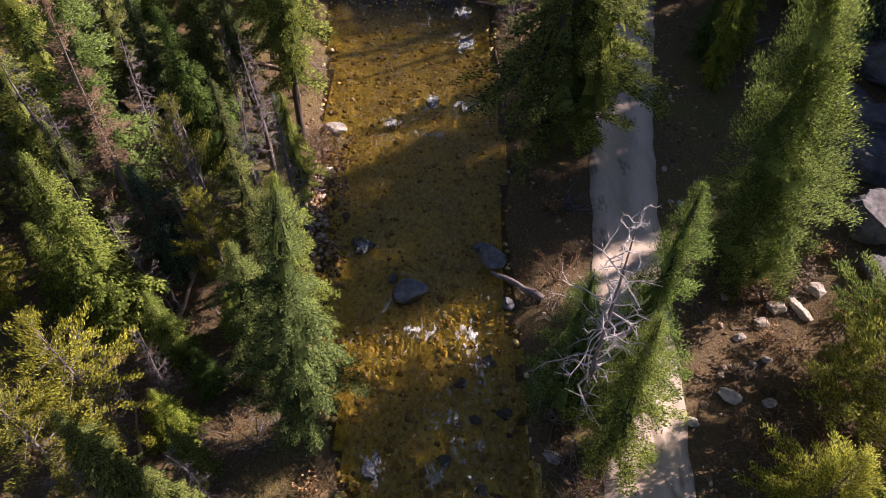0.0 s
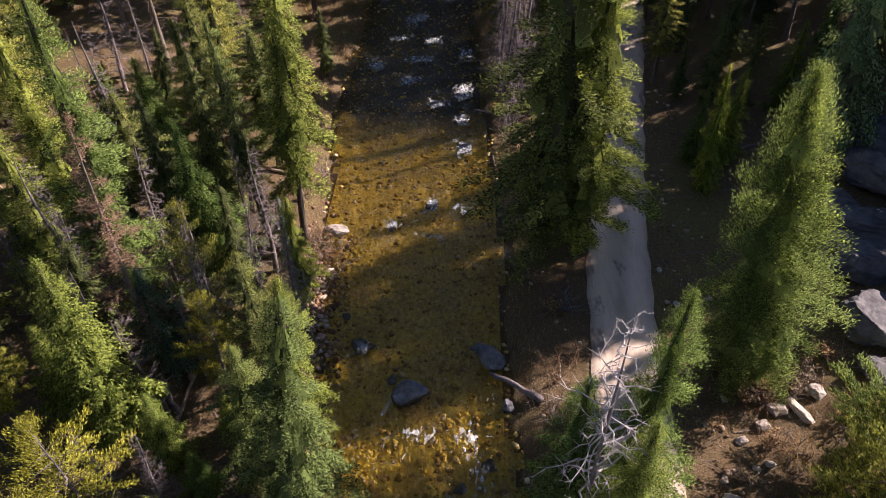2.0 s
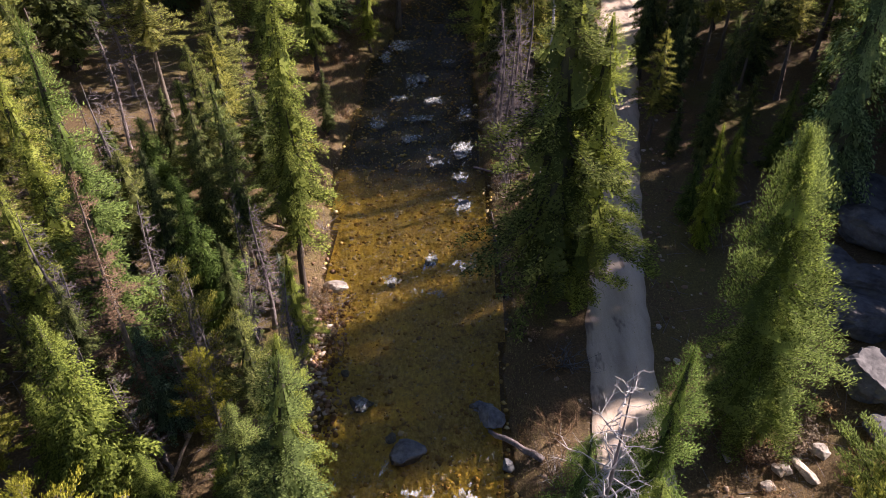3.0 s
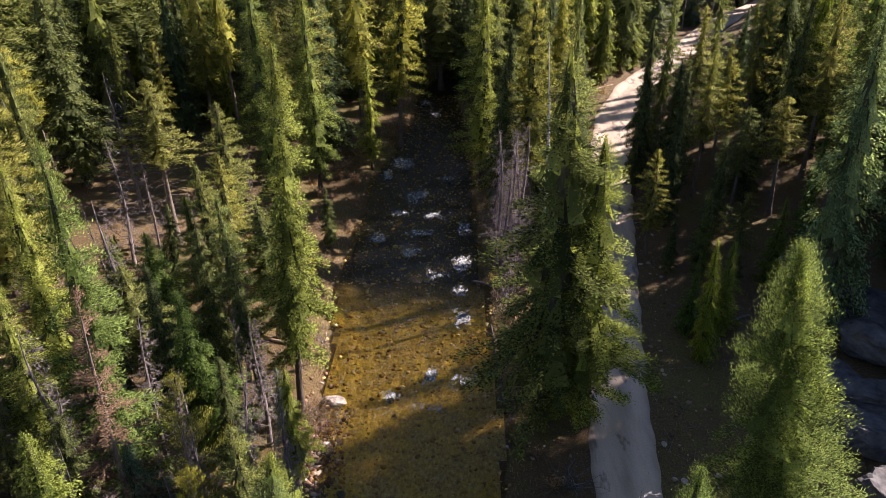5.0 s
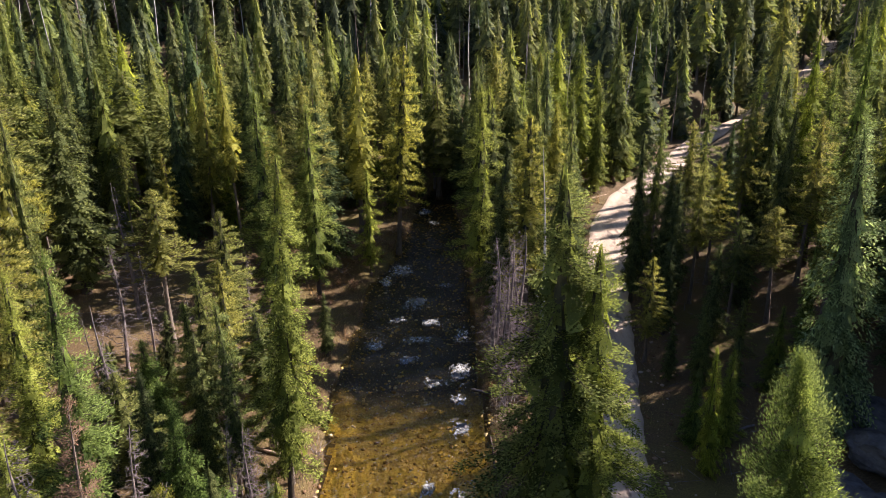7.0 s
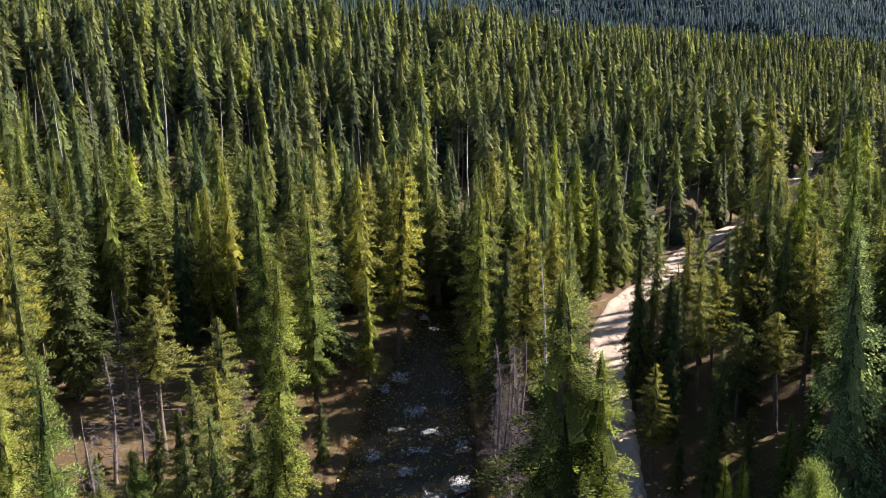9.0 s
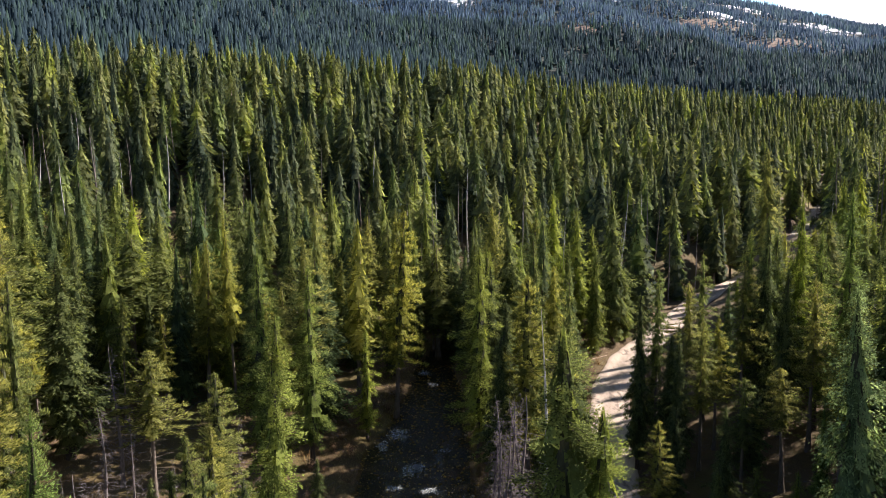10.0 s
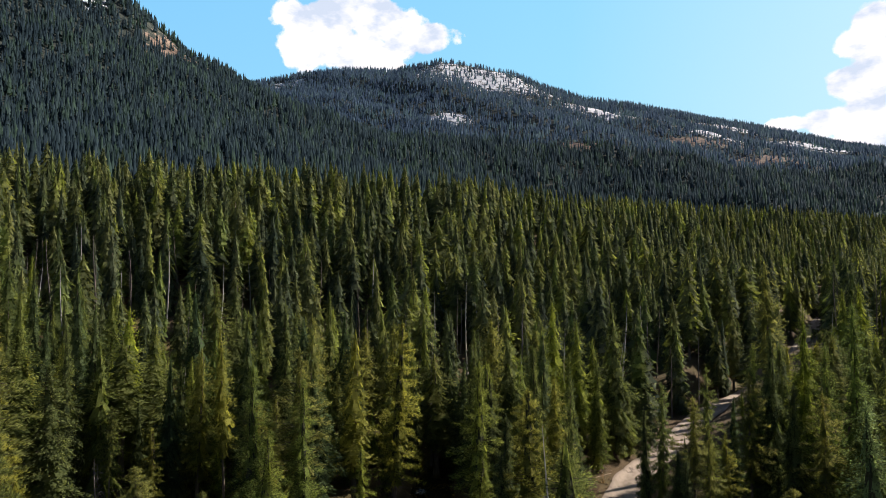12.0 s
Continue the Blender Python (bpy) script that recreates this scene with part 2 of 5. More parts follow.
high = k.ramp(across.outputs[0], (0.0, (0.17, 0.48, 0.76)), (0.6, (0.24, 0.58, 0.80)), (1.0, (0.45, 0.72, 0.84)))
em = k.n("Emission", Strength=0.9)
# cumulus: x, z and radii of the billows, torn at the edges
BILLOWS = [(-1077, 1861, 185, 134), (-833, 1909, 287, 143), (-525, 1849, 293, 152), (-251, 1749, 259, 104), (-1080, 1640, 176, 150), (-870, 1680, 266, 150), (-603, 1610, 280, 140),
           (2435, 1540, 130, 134), (2537, 1365, 178, 198), (2314, 1207, 104, 109), (2458, 1064, 161, 199), (2231, 997, 133, 96), (2012, 1001, 128, 56), (2405, 871, 188, 133), (2346, 1458, 89, 102)]
sky_at, near_to = k.coords(), None
for bx, bz, ra, rb in BILLOWS:
    mp, ln = k.n("Mapping"), k.n("VectorMath", operation="LENGTH")
    mp.inputs["Location"].default_value = (-bx / ra, 0, -bz / rb)
    mp.inputs["Scale"].default_value = (1 / ra, 0, 1 / rb)
    k.link(sky_at, mp.inputs["Vector"])
    k.link(mp.outputs[0], ln.inputs[0])
    if near_to is None:
        near_to = ln.outputs["Value"]
    else:
        sm = k.n("Math", operation="SMOOTH_MIN")
        sm.inputs[2].default_value = 0.25
        k.link(near_to, sm.inputs[0])
        k.link(ln.outputs["Value"], sm.inputs[1])
        near_to = sm.outputs[0]
torn = k.n("Math", operation="MULTIPLY_ADD")
torn.inputs[1].default_value = -1.7
k.link(k.noise(0.0052, 7, 0.55, sky_at), torn.inputs[0])
k.link(near_to, torn.inputs[2])
vapour = k.ramp(k.noise(0.0038, 5, 0.55, k.coords((1, 0.2, 1.5))), (0.38, (0.58, 0.66, 0.74)), (0.5, (0.86, 0.87, 0.87)), (0.62, (1.05, 1.02, 0.95)))
k.link(k.mix(k.ramp(torn.outputs[0], (0.02, (1, 1, 1)), (0.20, (0, 0, 0))), k.mix(rise.outputs[0], low, high), vapour), em.inputs["Color"])
k.link(em.outputs[0], k.t.nodes["Material Output"].inputs["Surface"])
FAR_SKY = k.m


# ---- the lie of the land ----
def step(a, b, v):
    s = np.clip((v - a) / (b - a), 0, 1)
    return s * s * (3 - 2 * s)


CREEK_Y = [-200, 0, 11, 18, 26, 33, 40, 48, 60, 70, 75, 88, 97, 108, 120, 135, 170, 400]
CREEK_X = [0, 0, -0.4, -1.8, -2.7, -2.9, -3.4, -4.2, -4.3, -4.4, -3.9, -3.3, -3.8, -2.2, 2.5, 9, 16, 60]
CREEK_W = [4.5, 4.3, 4.1, 4.6, 5.1, 5.7, 5.7, 6.0, 5.6, 5.4, 4.6, 3.5, 2.6, 1.8, 1.5, 1.5, 1.5, 1.5]
ROAD_Y = [-200, 0, 11, 16, 22, 27, 30, 36, 42, 55, 75, 88, 100, 110, 122, 136, 155, 185, 218, 323, 600]
ROAD_X = [7.6, 7.6, 8.0, 8.35, 8.8, 9.15, 9.45, 10.3, 11.3, 13.6, 16.8, 19.6, 24.5, 31.0, 38.5, 47.0, 63.0, 84.0, 104.0, 165, 400]


def creek(y):
    y = np.asarray(y, float)
    wobble = 0.22 * np.sin(y * 0.83) + 0.16 * np.sin(y * 2.1 + 1.0) + 0.08 * np.sin(y * 4.7)
    return np.interp(y, CREEK_Y, CREEK_X) + 0.5 * wobble, np.interp(y, CREEK_Y, CREEK_W) + 0.6 * wobble * np.cos(y * 0.37)


def road_x(y):
    return np.interp(y, ROAD_Y, ROAD_X)


def valley(y):
    return 0.05 * np.maximum(0, y - 60)


def bench(x):
    """Where the bench begins and ends, along y."""
    xc = np.clip(x, -260, 380)
    foot = 110 + 1.35 * np.clip(xc, 0, 170) + 0.6 * np.maximum(xc - 170, 0) + 0.3 * np.minimum(xc, 0)
    return foot, np.maximum(350 + 0.75 * xc, foot + 130)


def land(x, y):
    """The ground's height; takes arrays."""
    x, y = np.asarray(x, float), np.asarray(y, float)
    v = valley(np.minimum(y, 700))
    cx, cw = creek(y)
    d = np.abs(x - cx) / cw
    z = v + 0.22 * np.clip(x - 17, 0, 45) + 0.10 * np.clip(-x - 14, 0, 60)
    z = z + 0.35 * np.sin(x * 0.23 + 1.3 * np.sin(y * 0.11)) * np.sin(y * 0.19) * step(12, 20, np.abs(x))
    bank = step(1.0, 1.35, d)
    z = z + 0.6 * bank - 0.5 * (1 - step(0.55, 1.06, d))
    rd = np.abs(x - road_x(y))
    wide = 1 + step(90, 130, y)
    flat = 1 - step(2.6 * wide, 5.5 * wide, rd)
    z = z * (1 - flat) + (v + 0.6) * flat
    # the bench that the stand climbs, then the spur and the ridge
    foot, crest = bench(x)
    top = np.interp(x, [-260, -150, 0, 100, 370], [55, 58, 63, 61, 70])
    s = np.clip((y - foot) / (crest - foot), 0, 1)
    s = 0.35 * s + 0.65 * step(0, 1, s)
    z = z * (1 - s) + np.maximum(top, z) * s - 10 * step(0, 90, y - crest)
    spur_h = np.interp(x, [-1500, -930, -640, -476, -412, -370, -318, -80, 56, 190, 400, 700, 1500], [900, 740, 585, 432, 372, 352, 330, 228, 166, 118, 70, 50, 45])
    rise = np.clip((y - crest - 70) / (1000 - crest - 70), 0, 1) ** 1.1
    spur = 48 + (spur_h - 48) * rise - 0.5 * (spur_h - 40) * step(1000, 1350, y)
    ridge_h = np.interp(x, [-1600, -700, -401, -290, -180, -50, 140, 316, 536, 755, 975, 1147, 1600, 2500], [510, 545, 588, 598, 592, 614, 580, 514, 472, 434, 384, 357, 290, 230])
    r2 = np.clip((y - 720) / 1080, 0, 1)
    ridge = 48 + (ridge_h - 48) * r2 - 0.6 * ridge_h * step(1800, 3000, y)
    hills = np.maximum(spur, ridge)
    lumps = 14 * np.sin(x * 0.013 + 2 * np.sin(y * 0.004)) * np.sin(y * 0.011 + x * 0.003) + 5 * np.sin(x * 0.041 + y * 0.013) * np.sin(y * 0.037)
    far = step(0, 160, y - crest - 40)
    return np.where(far > 0, z * (1 - far) + np.maximum(hills + lumps * step(600, 900, y) * (1 - 0.7 * step(1500, 1800, y)), 30) * far, z)


def mesh_of(name, verts, faces, mat, smooth=False, normals=None):
    """A mesh from arrays; faces is a list of index arrays, all of one width in each."""
    me = bpy.data.meshes.new(name)
    verts = np.asarray(verts, np.float32).reshape(-1, 3)
    groups = [np.asarray(f, np.int32) for f in faces if len(f)]
    loops = np.concatenate([f.ravel() for f in groups])
    starts, at = [], 0
    for f in groups:
        starts.append(at + np.arange(len(f)) * f.shape[1])
        at += f.size
    starts = np.concatenate(starts)
    me.vertices.add(len(verts))
    me.vertices.foreach_set("co", verts.ravel())
    me.loops.add(len(loops))
    me.loops.foreach_set("vertex_index", loops)
    me.polygons.add(len(starts))
    me.polygons.foreach_set("loop_start", starts.astype(np.int32))
    me.update(calc_edges=True)
    if smooth:
        me.polygons.foreach_set("use_smooth", np.ones(len(starts), bool))
    if normals is not None:
        me.polygons.foreach_set("use_smooth", np.ones(len(starts), bool))
        me.normals_split_custom_set_from_vertices(np.asarray(normals, np.float32).reshape(-1, 3))
    for m in mat if isinstance(mat, (list, tuple)) else [mat]:
        me.materials.append(m)
    return me


def rounded(v, f, up=0.9, own=0.8):
    """Turns quads outward from the stem and gives them the soft normals of a crown."""
    p = v[f]
    fn = np.cross(p[:, 2] - p[:, 0], p[:, 3] - p[:, 1])
    fn /= np.linalg.norm(fn, axis=1, keepdims=True) + 1e-9
    c = p.mean(1) * [1, 1, 0]
    c /= np.linalg.norm(c, axis=1, keepdims=True) + 1e-9
    c += [0, 0, up]
    side = np.sign((fn * c).sum(1, keepdims=True) + 1e-9)
    f = np.where(side < 0, f[:, ::-1], f)
    n = c + own * fn * side
    n /= np.linalg.norm(n, axis=1, keepdims=True)
    out = np.zeros_like(v)
    out[f.ravel()] = np.repeat(n, 4, 0)
    return f, out


def spread(parts):
    """Joins (verts, quads) pairs."""
    vs, fs, at = [], [], 0
    for v, f in parts:
        vs.append(v)
        fs.append(np.asarray(f) + at)
        at += len(v)
    return np.concatenate(vs), np.concatenate(fs)


def steps_out(inner, outer, h, grow):
    """Coordinates, even within, wider and wider outside."""
    out, s, v = [], h, inner
    while v < outer:
        s *= grow
        v += s
        out.append(v)
    return out


gx = np.array([-v for v in reversed(steps_out(26, 3200, 0.45, 1.06))] + list(np.arange(-26, 26.1, 0.45)) + steps_out(26, 3200, 0.45, 1.06))
gy = np.array([-v for v in reversed(steps_out(-2, 900, 0.45, 1.12))] + list(np.arange(2, 100, 0.45)) + steps_out(100, 4200, 0.45, 1.028))
X, Y = np.meshgrid(gx, gy)
Z = land(X, Y)
near = (np.abs(X) < 40) & (Y < 130)
Z = Z + near * step(2.0, 3.5, np.abs(X - road_x(Y))) * (0.05 * np.sin(X * 3.1 + 2 * np.sin(Y * 1.7)) * np.sin(Y * 2.3))
nx, ny = len(gx), len(gy)
idx = np.arange(nx * ny).reshape(ny, nx)
quads = np.stack([idx[:-1, :-1], idx[:-1, 1:], idx[1:, 1:], idx[1:, :-1]], -1).reshape(-1, 4)
me = mesh_of("ground", np.stack([X, Y, Z], -1), [quads], [FLOOR, BED, MOUNTAIN], True)
cxm, cym = X.ravel()[quads].mean(1), Y.ravel()[quads].mean(1)
ccx, ccw = creek(cym)
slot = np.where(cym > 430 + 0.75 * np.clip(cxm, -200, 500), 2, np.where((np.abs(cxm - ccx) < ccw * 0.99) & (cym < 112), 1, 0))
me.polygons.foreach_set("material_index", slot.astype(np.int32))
ground = tagged(new("ground", me), "brown needle litter, dry grass and soil of a forest valley", "ground", kind="structure")


def ribbon(name, ys, left, right, cols, lift, mat):
    """A strip along the valley between two edges, draped at lift(x, y)."""
    u = np.linspace(0, 1, cols)
    xs = left[:, None] * (1 - u) + right[:, None] * u
    yy = np.repeat(ys[:, None], cols, 1)
    i = np.arange(xs.size).reshape(xs.shape)
    q = np.stack([i[:-1, :-1], i[:-1, 1:], i[1:, 1:], i[1:, :-1]], -1).reshape(-1, 4)
    me = mesh_of(name, np.stack([xs, yy, lift(xs, yy, u)], -1), [q], mat, True)
    me.attributes.new("across", "FLOAT", "POINT").data.foreach_set("value", np.tile(u, len(ys)).astype(np.float32))
    return new(name, me)


ys = np.concatenate([np.arange(-60, 0, 3.0), np.arange(0, 113, 0.35)])
c0, w0 = creek(ys)
tagged(ribbon("water", ys, c0 - w0 * 1.12, c0 + w0 * 1.12, 30,
              lambda x, y, u: valley(y) + 0.05 + 0.035 * np.sin(x * 2.7 + 3 * np.sin(y * 0.9)) * np.sin(y * 2.1 + x), WATER),
       "clear shallow creek running over golden-brown stones", "creek", kind="structure")
ys = np.concatenate([np.arange(-60, 0, 3.0), np.arange(0, 130, 0.5), np.arange(130, 600, 3.0)])
rx, rw = road_x(ys), 1.85 + 0.5 * step(50, 80, ys) + 0.06 * np.sin(ys * 0.9) + 0.05 * np.sin(ys * 2.3)
slant = np.hypot(1, np.gradient(rx, ys))
tagged(ribbon("road", ys, rx - rw * slant, rx + rw * slant, 25,
              lambda x, y, u: land(x, y) + 0.08 + 0.2 * step(95, 140, y) + 0.025 * np.cos((u - 0.5) * 4 * math.pi) - 0.04 * (np.abs(u - 0.5) > 0.48), ROAD),
       "pale dusty single-lane dirt road with wheel ruts", "road", kind="structure")


# ---- trees ----
def tubes(segs, sides=5):
    """Tapered tubes: segs is a list of (p, q, radius at p, radius at q)."""
    p, q, r0, r1 = (np.array([s[i] for s in segs], float) for i in range(4))
    d = q - p
    d /= np.linalg.norm(d, axis=1, keepdims=True) + 1e-9
    ref = np.where(np.abs(d[:, 2:3]) > 0.9, [[1.0, 0, 0]], [[0, 0, 1.0]])
    a = np.cross(d, ref)
    a /= np.linalg.norm(a, axis=1, keepdims=True)
    b = np.cross(d, a)
    th = np.arange(sides) * 2 * math.pi / sides
    ring = a[:, None] * np.cos(th)[None, :, None] + b[:, None] * np.sin(th)[None, :, None]
    v = np.concatenate([p[:, None] + ring * r0[:, None, None], q[:, None] + ring * r1[:, None, None]], 1)
    k0 = np.arange(sides)
    f = np.stack([k0, (k0 + 1) % sides, (k0 + 1) % sides + sides, k0 + sides], -1)
    n = len(segs)
    return v.reshape(-1, 3), (f[None] + (np.arange(n) * 2 * sides)[:, None, None]).reshape(-1, 4)


def stem(rng, h, r, sides=8, rings=12, bend=0.15):
    """A tapered, slightly crooked trunk with a flared foot; returns verts, quads and its axis."""
    t = np.linspace(0, 1, rings)
    ph = rng.uniform(0, 6, 2)
    ax = np.stack([bend * np.sin(t * 4 + ph[0]) * t, bend * np.sin(t * 3.3 + ph[1]) * t, t * h - 0.3 * (1 - t)], -1)
    rad = r * ((1 - t) ** 0.85 * 0.95 + 0.05) + 0.45 * r * np.exp(-t * h / 0.5)
    th = np.arange(sides) * 2 * math.pi / sides
    ring = np.stack([np.cos(th), np.sin(th), 0 * th], -1)
    wob = 1 + 0.12 * rng.normal(size=(rings, sides))
    v = ax[:, None] + ring[None] * (rad[:, None] * wob)[..., None]
    i = np.arange(rings * sides).reshape(rings, sides)
    j = np.roll(i, -1, 1)
    return v.reshape(-1, 3), np.stack([i[:-1], j[:-1], j[1:], i[1:]], -1).reshape(-1, 4), ax


def sprays(rng, at, out, length, width, droop):
    """Small folded diamonds of needles at the places at, that point along out."""
    n = len(at)
    side = np.cross(out, [0, 0, 1.0]) + 0.35 * rng.normal(size=(n, 3))
    side /= np.linalg.norm(side, axis=1, keepdims=True) + 1e-9
    ln = (length * rng.uniform(0.6, 1.3, n))[:, None]
    wd = (width * rng.uniform(0.7, 1.3, n))[:, None]
    dz = np.array([0, 0, 1.0])
    tip = at + out * ln - dz * droop * ln
    mid = at + out * ln * 0.5
    v = np.stack([at, mid + side * wd - dz * 0.2 * wd, tip, mid - side * wd - dz * 0.2 * wd], 1)
    i = np.arange(n * 4).reshape(n, 4)
    return v.reshape(-1, 3), i


def boughs(rng, h, r, low, shape, tiers, panels, core, slope):
    """The dense inner boughs of a crown: tiers of ragged drooping pads, each a quad of its own."""
    u = np.repeat(np.linspace(0, 0.985, tiers), panels) + rng.normal(size=tiers * panels) * 0.25 / tiers
    u = np.clip(u, 0, 0.99)
    n = len(u)
    a = np.tile(np.arange(panels) * 2 * math.pi / panels, tiers) + np.repeat(rng.uniform(0, 6.28, tiers), panels) + rng.normal(size=n) * 0.2
    full = np.minimum(1.0, 0.55 + u * 2.2)
    ln = (r * core * (1 - u) ** (shape * 0.82) * full + 0.06) * rng.uniform(0.7, 1.25, n)
    z = h * (low + (1 - low) * u)
    half = math.pi / panels * rng.uniform(0.75, 1.35, n)
    drop = np.maximum(0.25, 0.30 - slope) * ln + 0.35 * h * (1 - low) / tiers
    rise = 0.9 * h * (1 - low) / tiers
    def at(ang, rad, hgt):
        return np.stack([np.cos(ang) * rad, np.sin(ang) * rad, hgt], -1)
    v = np.stack([at(a - half * 0.8, ln * 0.25, z + rise), at(a - half, ln * rng.uniform(0.7, 1.1, n), z - drop * rng.uniform(0.6, 1.3, n)),
                  at(a + half, ln * rng.uniform(0.7, 1.1, n), z - drop * rng.uniform(0.6, 1.3, n)), at(a + half * 0.8, ln * 0.25, z + rise)], 1)
    return v.reshape(-1, 3), np.arange(n * 4).reshape(n, 4)


CORE_SIDES, CORE_RINGS = 8, 15


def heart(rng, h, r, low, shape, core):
    """A dark solid mass for the inner twigs close to the stem, added to block light and darken the gaps."""
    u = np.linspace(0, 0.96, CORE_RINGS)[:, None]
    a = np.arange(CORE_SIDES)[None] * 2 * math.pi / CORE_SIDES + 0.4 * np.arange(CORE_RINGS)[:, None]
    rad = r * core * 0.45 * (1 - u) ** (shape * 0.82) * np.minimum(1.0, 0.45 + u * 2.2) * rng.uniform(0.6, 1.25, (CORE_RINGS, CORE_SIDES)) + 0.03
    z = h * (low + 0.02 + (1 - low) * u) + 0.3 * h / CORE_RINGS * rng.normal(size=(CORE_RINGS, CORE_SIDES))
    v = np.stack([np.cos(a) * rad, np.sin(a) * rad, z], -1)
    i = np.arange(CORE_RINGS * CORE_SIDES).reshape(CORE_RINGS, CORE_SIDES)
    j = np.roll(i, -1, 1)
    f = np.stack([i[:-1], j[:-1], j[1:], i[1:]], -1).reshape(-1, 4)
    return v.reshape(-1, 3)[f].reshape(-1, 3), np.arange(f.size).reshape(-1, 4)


def crown(rng, h, r, low, whorls, per, twigs, size, shape, slope, clump=0.0, gap=0.0, core=0.0, inner=False):
    """Needled branches round a stem h high. low: where they begin; shape: power of the outline;
    slope: how the branches rise (plus) or hang (minus); clump: needles gathered at the ends (pines); gap: share of missing branches."""
    t = low + (1 - low) * (np.linspace(0, 1, whorls) ** 0.95)
    t = np.repeat(t, per) + rng.normal(size=whorls * per) * 0.35 * (1 - low) / whorls
    t = np.clip(t, low * 0.9, 0.995)
    keep = rng.random(len(t)) > gap * (1.2 - t)
    t = t[keep]
    n = len(t)
    az = rng.uniform(0, 2 * math.pi, n)
    lobe = 1 + 0.22 * np.sin(az * 2 + t * 9 + rng.uniform(0, 6)) + 0.15 * np.sin(az * 3 - t * 23)
    u = (t - low) / (1 - low)
    full = np.minimum(1.0, 0.55 + u * 2.2) if shape < 1.4 else np.minimum(1.0, 0.35 + u * 2.6)
    ln = r * ((1 - u) ** (shape * 0.82) * full + 0.04) * lobe * rng.uniform(0.65, 1.2, n)
    up = slope + 0.9 * np.maximum(0, u - 0.55) + 0.12 * rng.normal(size=n)
    d = np.stack([np.cos(az), np.sin(az), up], -1)
    d /= np.linalg.norm(d, axis=1, keepdims=True)
    base = np.stack([0 * t, 0 * t, t * h], -1)
    # sprays along each branch, denser outward
    count = np.maximum(3, (twigs * (0.25 + 0.75 * ln / r)).astype(int))
    bi = np.repeat(np.arange(n), count)
    m = len(bi)
    s = rng.random(m) ** 0.6
    if clump > 0.3:
        knots = max(3, int(twigs / 26))
        s = np.clip((np.floor(s * knots) + 1) / knots + 0.05 * rng.normal(size=m) + 0.25 * (rng.random(n)[bi] - 0.5) / knots, 0.1, 1.05)
    at = base[bi] + d[bi] * (ln[bi] * s)[:, None]
    at[:, 2] -= 0.18 * ln[bi] * s ** 2 * (1 if slope < 0.2 else 0)
    spin = rng.choice([-1, 1], m) * rng.uniform(0.15, 1.15, m)
    cs, sn = np.cos(spin), np.sin(spin)
    o = np.stack([d[bi, 0] * cs - d[bi, 1] * sn, d[bi, 0] * sn + d[bi, 1] * cs, d[bi, 2] + 0.28 * rng.normal(size=m) + 0.5 * clump], -1)
    o /= np.linalg.norm(o, axis=1, keepdims=True)
    at += rng.normal(size=(m, 3)) * (0.05 if clump <= 0.3 else 0.035) * r
    grow = 0.4 + 0.6 * np.minimum(1, ln[bi] / (0.7 * r))
    v, f = sprays(rng, at, o, size * grow, size * grow * (0.23 if clump == 0 else 0.18), 0.25 if clump == 0 else -0.1)
    limbs = [(base[i], base[i] + d[i] * ln[i] * 0.85 - np.array([0, 0, 0.1 * ln[i]]), 0.012 + 0.012 * ln[i], 0.006) for i in range(n)]
    # leader
    lv, lf = sprays(rng, np.array([[0, 0, h * (0.93 + 0.07 * q)] for q in np.linspace(0, 1, 14)]), rng.normal(size=(14, 3)) * 0.3 + [0, 0, 0.8], size * 0.5, size * 0.1, 0)
    v, f = spread([(v, f), (lv, lf)] + ([boughs(rng, h, r, low, shape, max(16, whorls * 2 // 3), 9, core, slope)] if core else []) + ([heart(rng, h, r, low, shape, core)] if inner else []))
    return v, f, limbs


def conifer_meshes(seed, h, r, low, whorls, per, twigs, size, shape, slope, clump=0.0, gap=0.0, leaf=None, wood=None, girth=0.011, stubs=14, sides=8, up=0.9, core=0.62, inner=False):
    """The two meshes of a kind of tree: trunk with limbs, and crown."""
    rng = np.random.default_rng(seed)
    v, f, limbs = crown(rng, h, r, low, whorls, per, twigs, size, shape, slope, clump, gap, core, inner)
    tv, tf, ax = stem(rng, h * 0.985, h * girth + 0.03, sides, 10)
    for _ in range(stubs):
        z, a, q = rng.uniform(0.12, max(0.2, low)) * h, rng.uniform(0, 6.28), rng.uniform(0.25, 0.6) * r
        end = np.array([math.cos(a) * q, math.sin(a) * q, z + rng.uniform(-0.35, 0.05) * q])
        limbs.append((np.array([0, 0, z]), end, 0.02, 0.006))
        for _ in range(3 if sides > 5 else 0):
            foot = np.array([0, 0, z]) + (end - [0, 0, z]) * rng.uniform(0.4, 1)
            limbs.append((foot, foot + rng.normal(size=3) * 0.22 * q, 0.008, 0.003))
    if sides > 5:
        lv, lf = tubes(limbs, 3)
        tv, tf = spread([(tv, tf), (lv, lf)])
    f, nor = rounded(v, f, up, 1.3 if sides > 5 else 0.8)
    pads = max(16, whorls * 2 // 3) * 9 if core else 0
    me = mesh_of("crown", v, [f], [leaf, LACE.get(leaf, leaf), INNER_SHADE] if sides > 5 else [LACE_FAR.get(leaf, leaf)], normals=nor)
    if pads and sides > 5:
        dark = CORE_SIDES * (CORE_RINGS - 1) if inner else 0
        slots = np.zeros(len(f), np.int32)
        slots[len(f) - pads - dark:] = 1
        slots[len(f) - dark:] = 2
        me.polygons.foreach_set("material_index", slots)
    return mesh_of("trunk", tv, [tf], wood, True), me


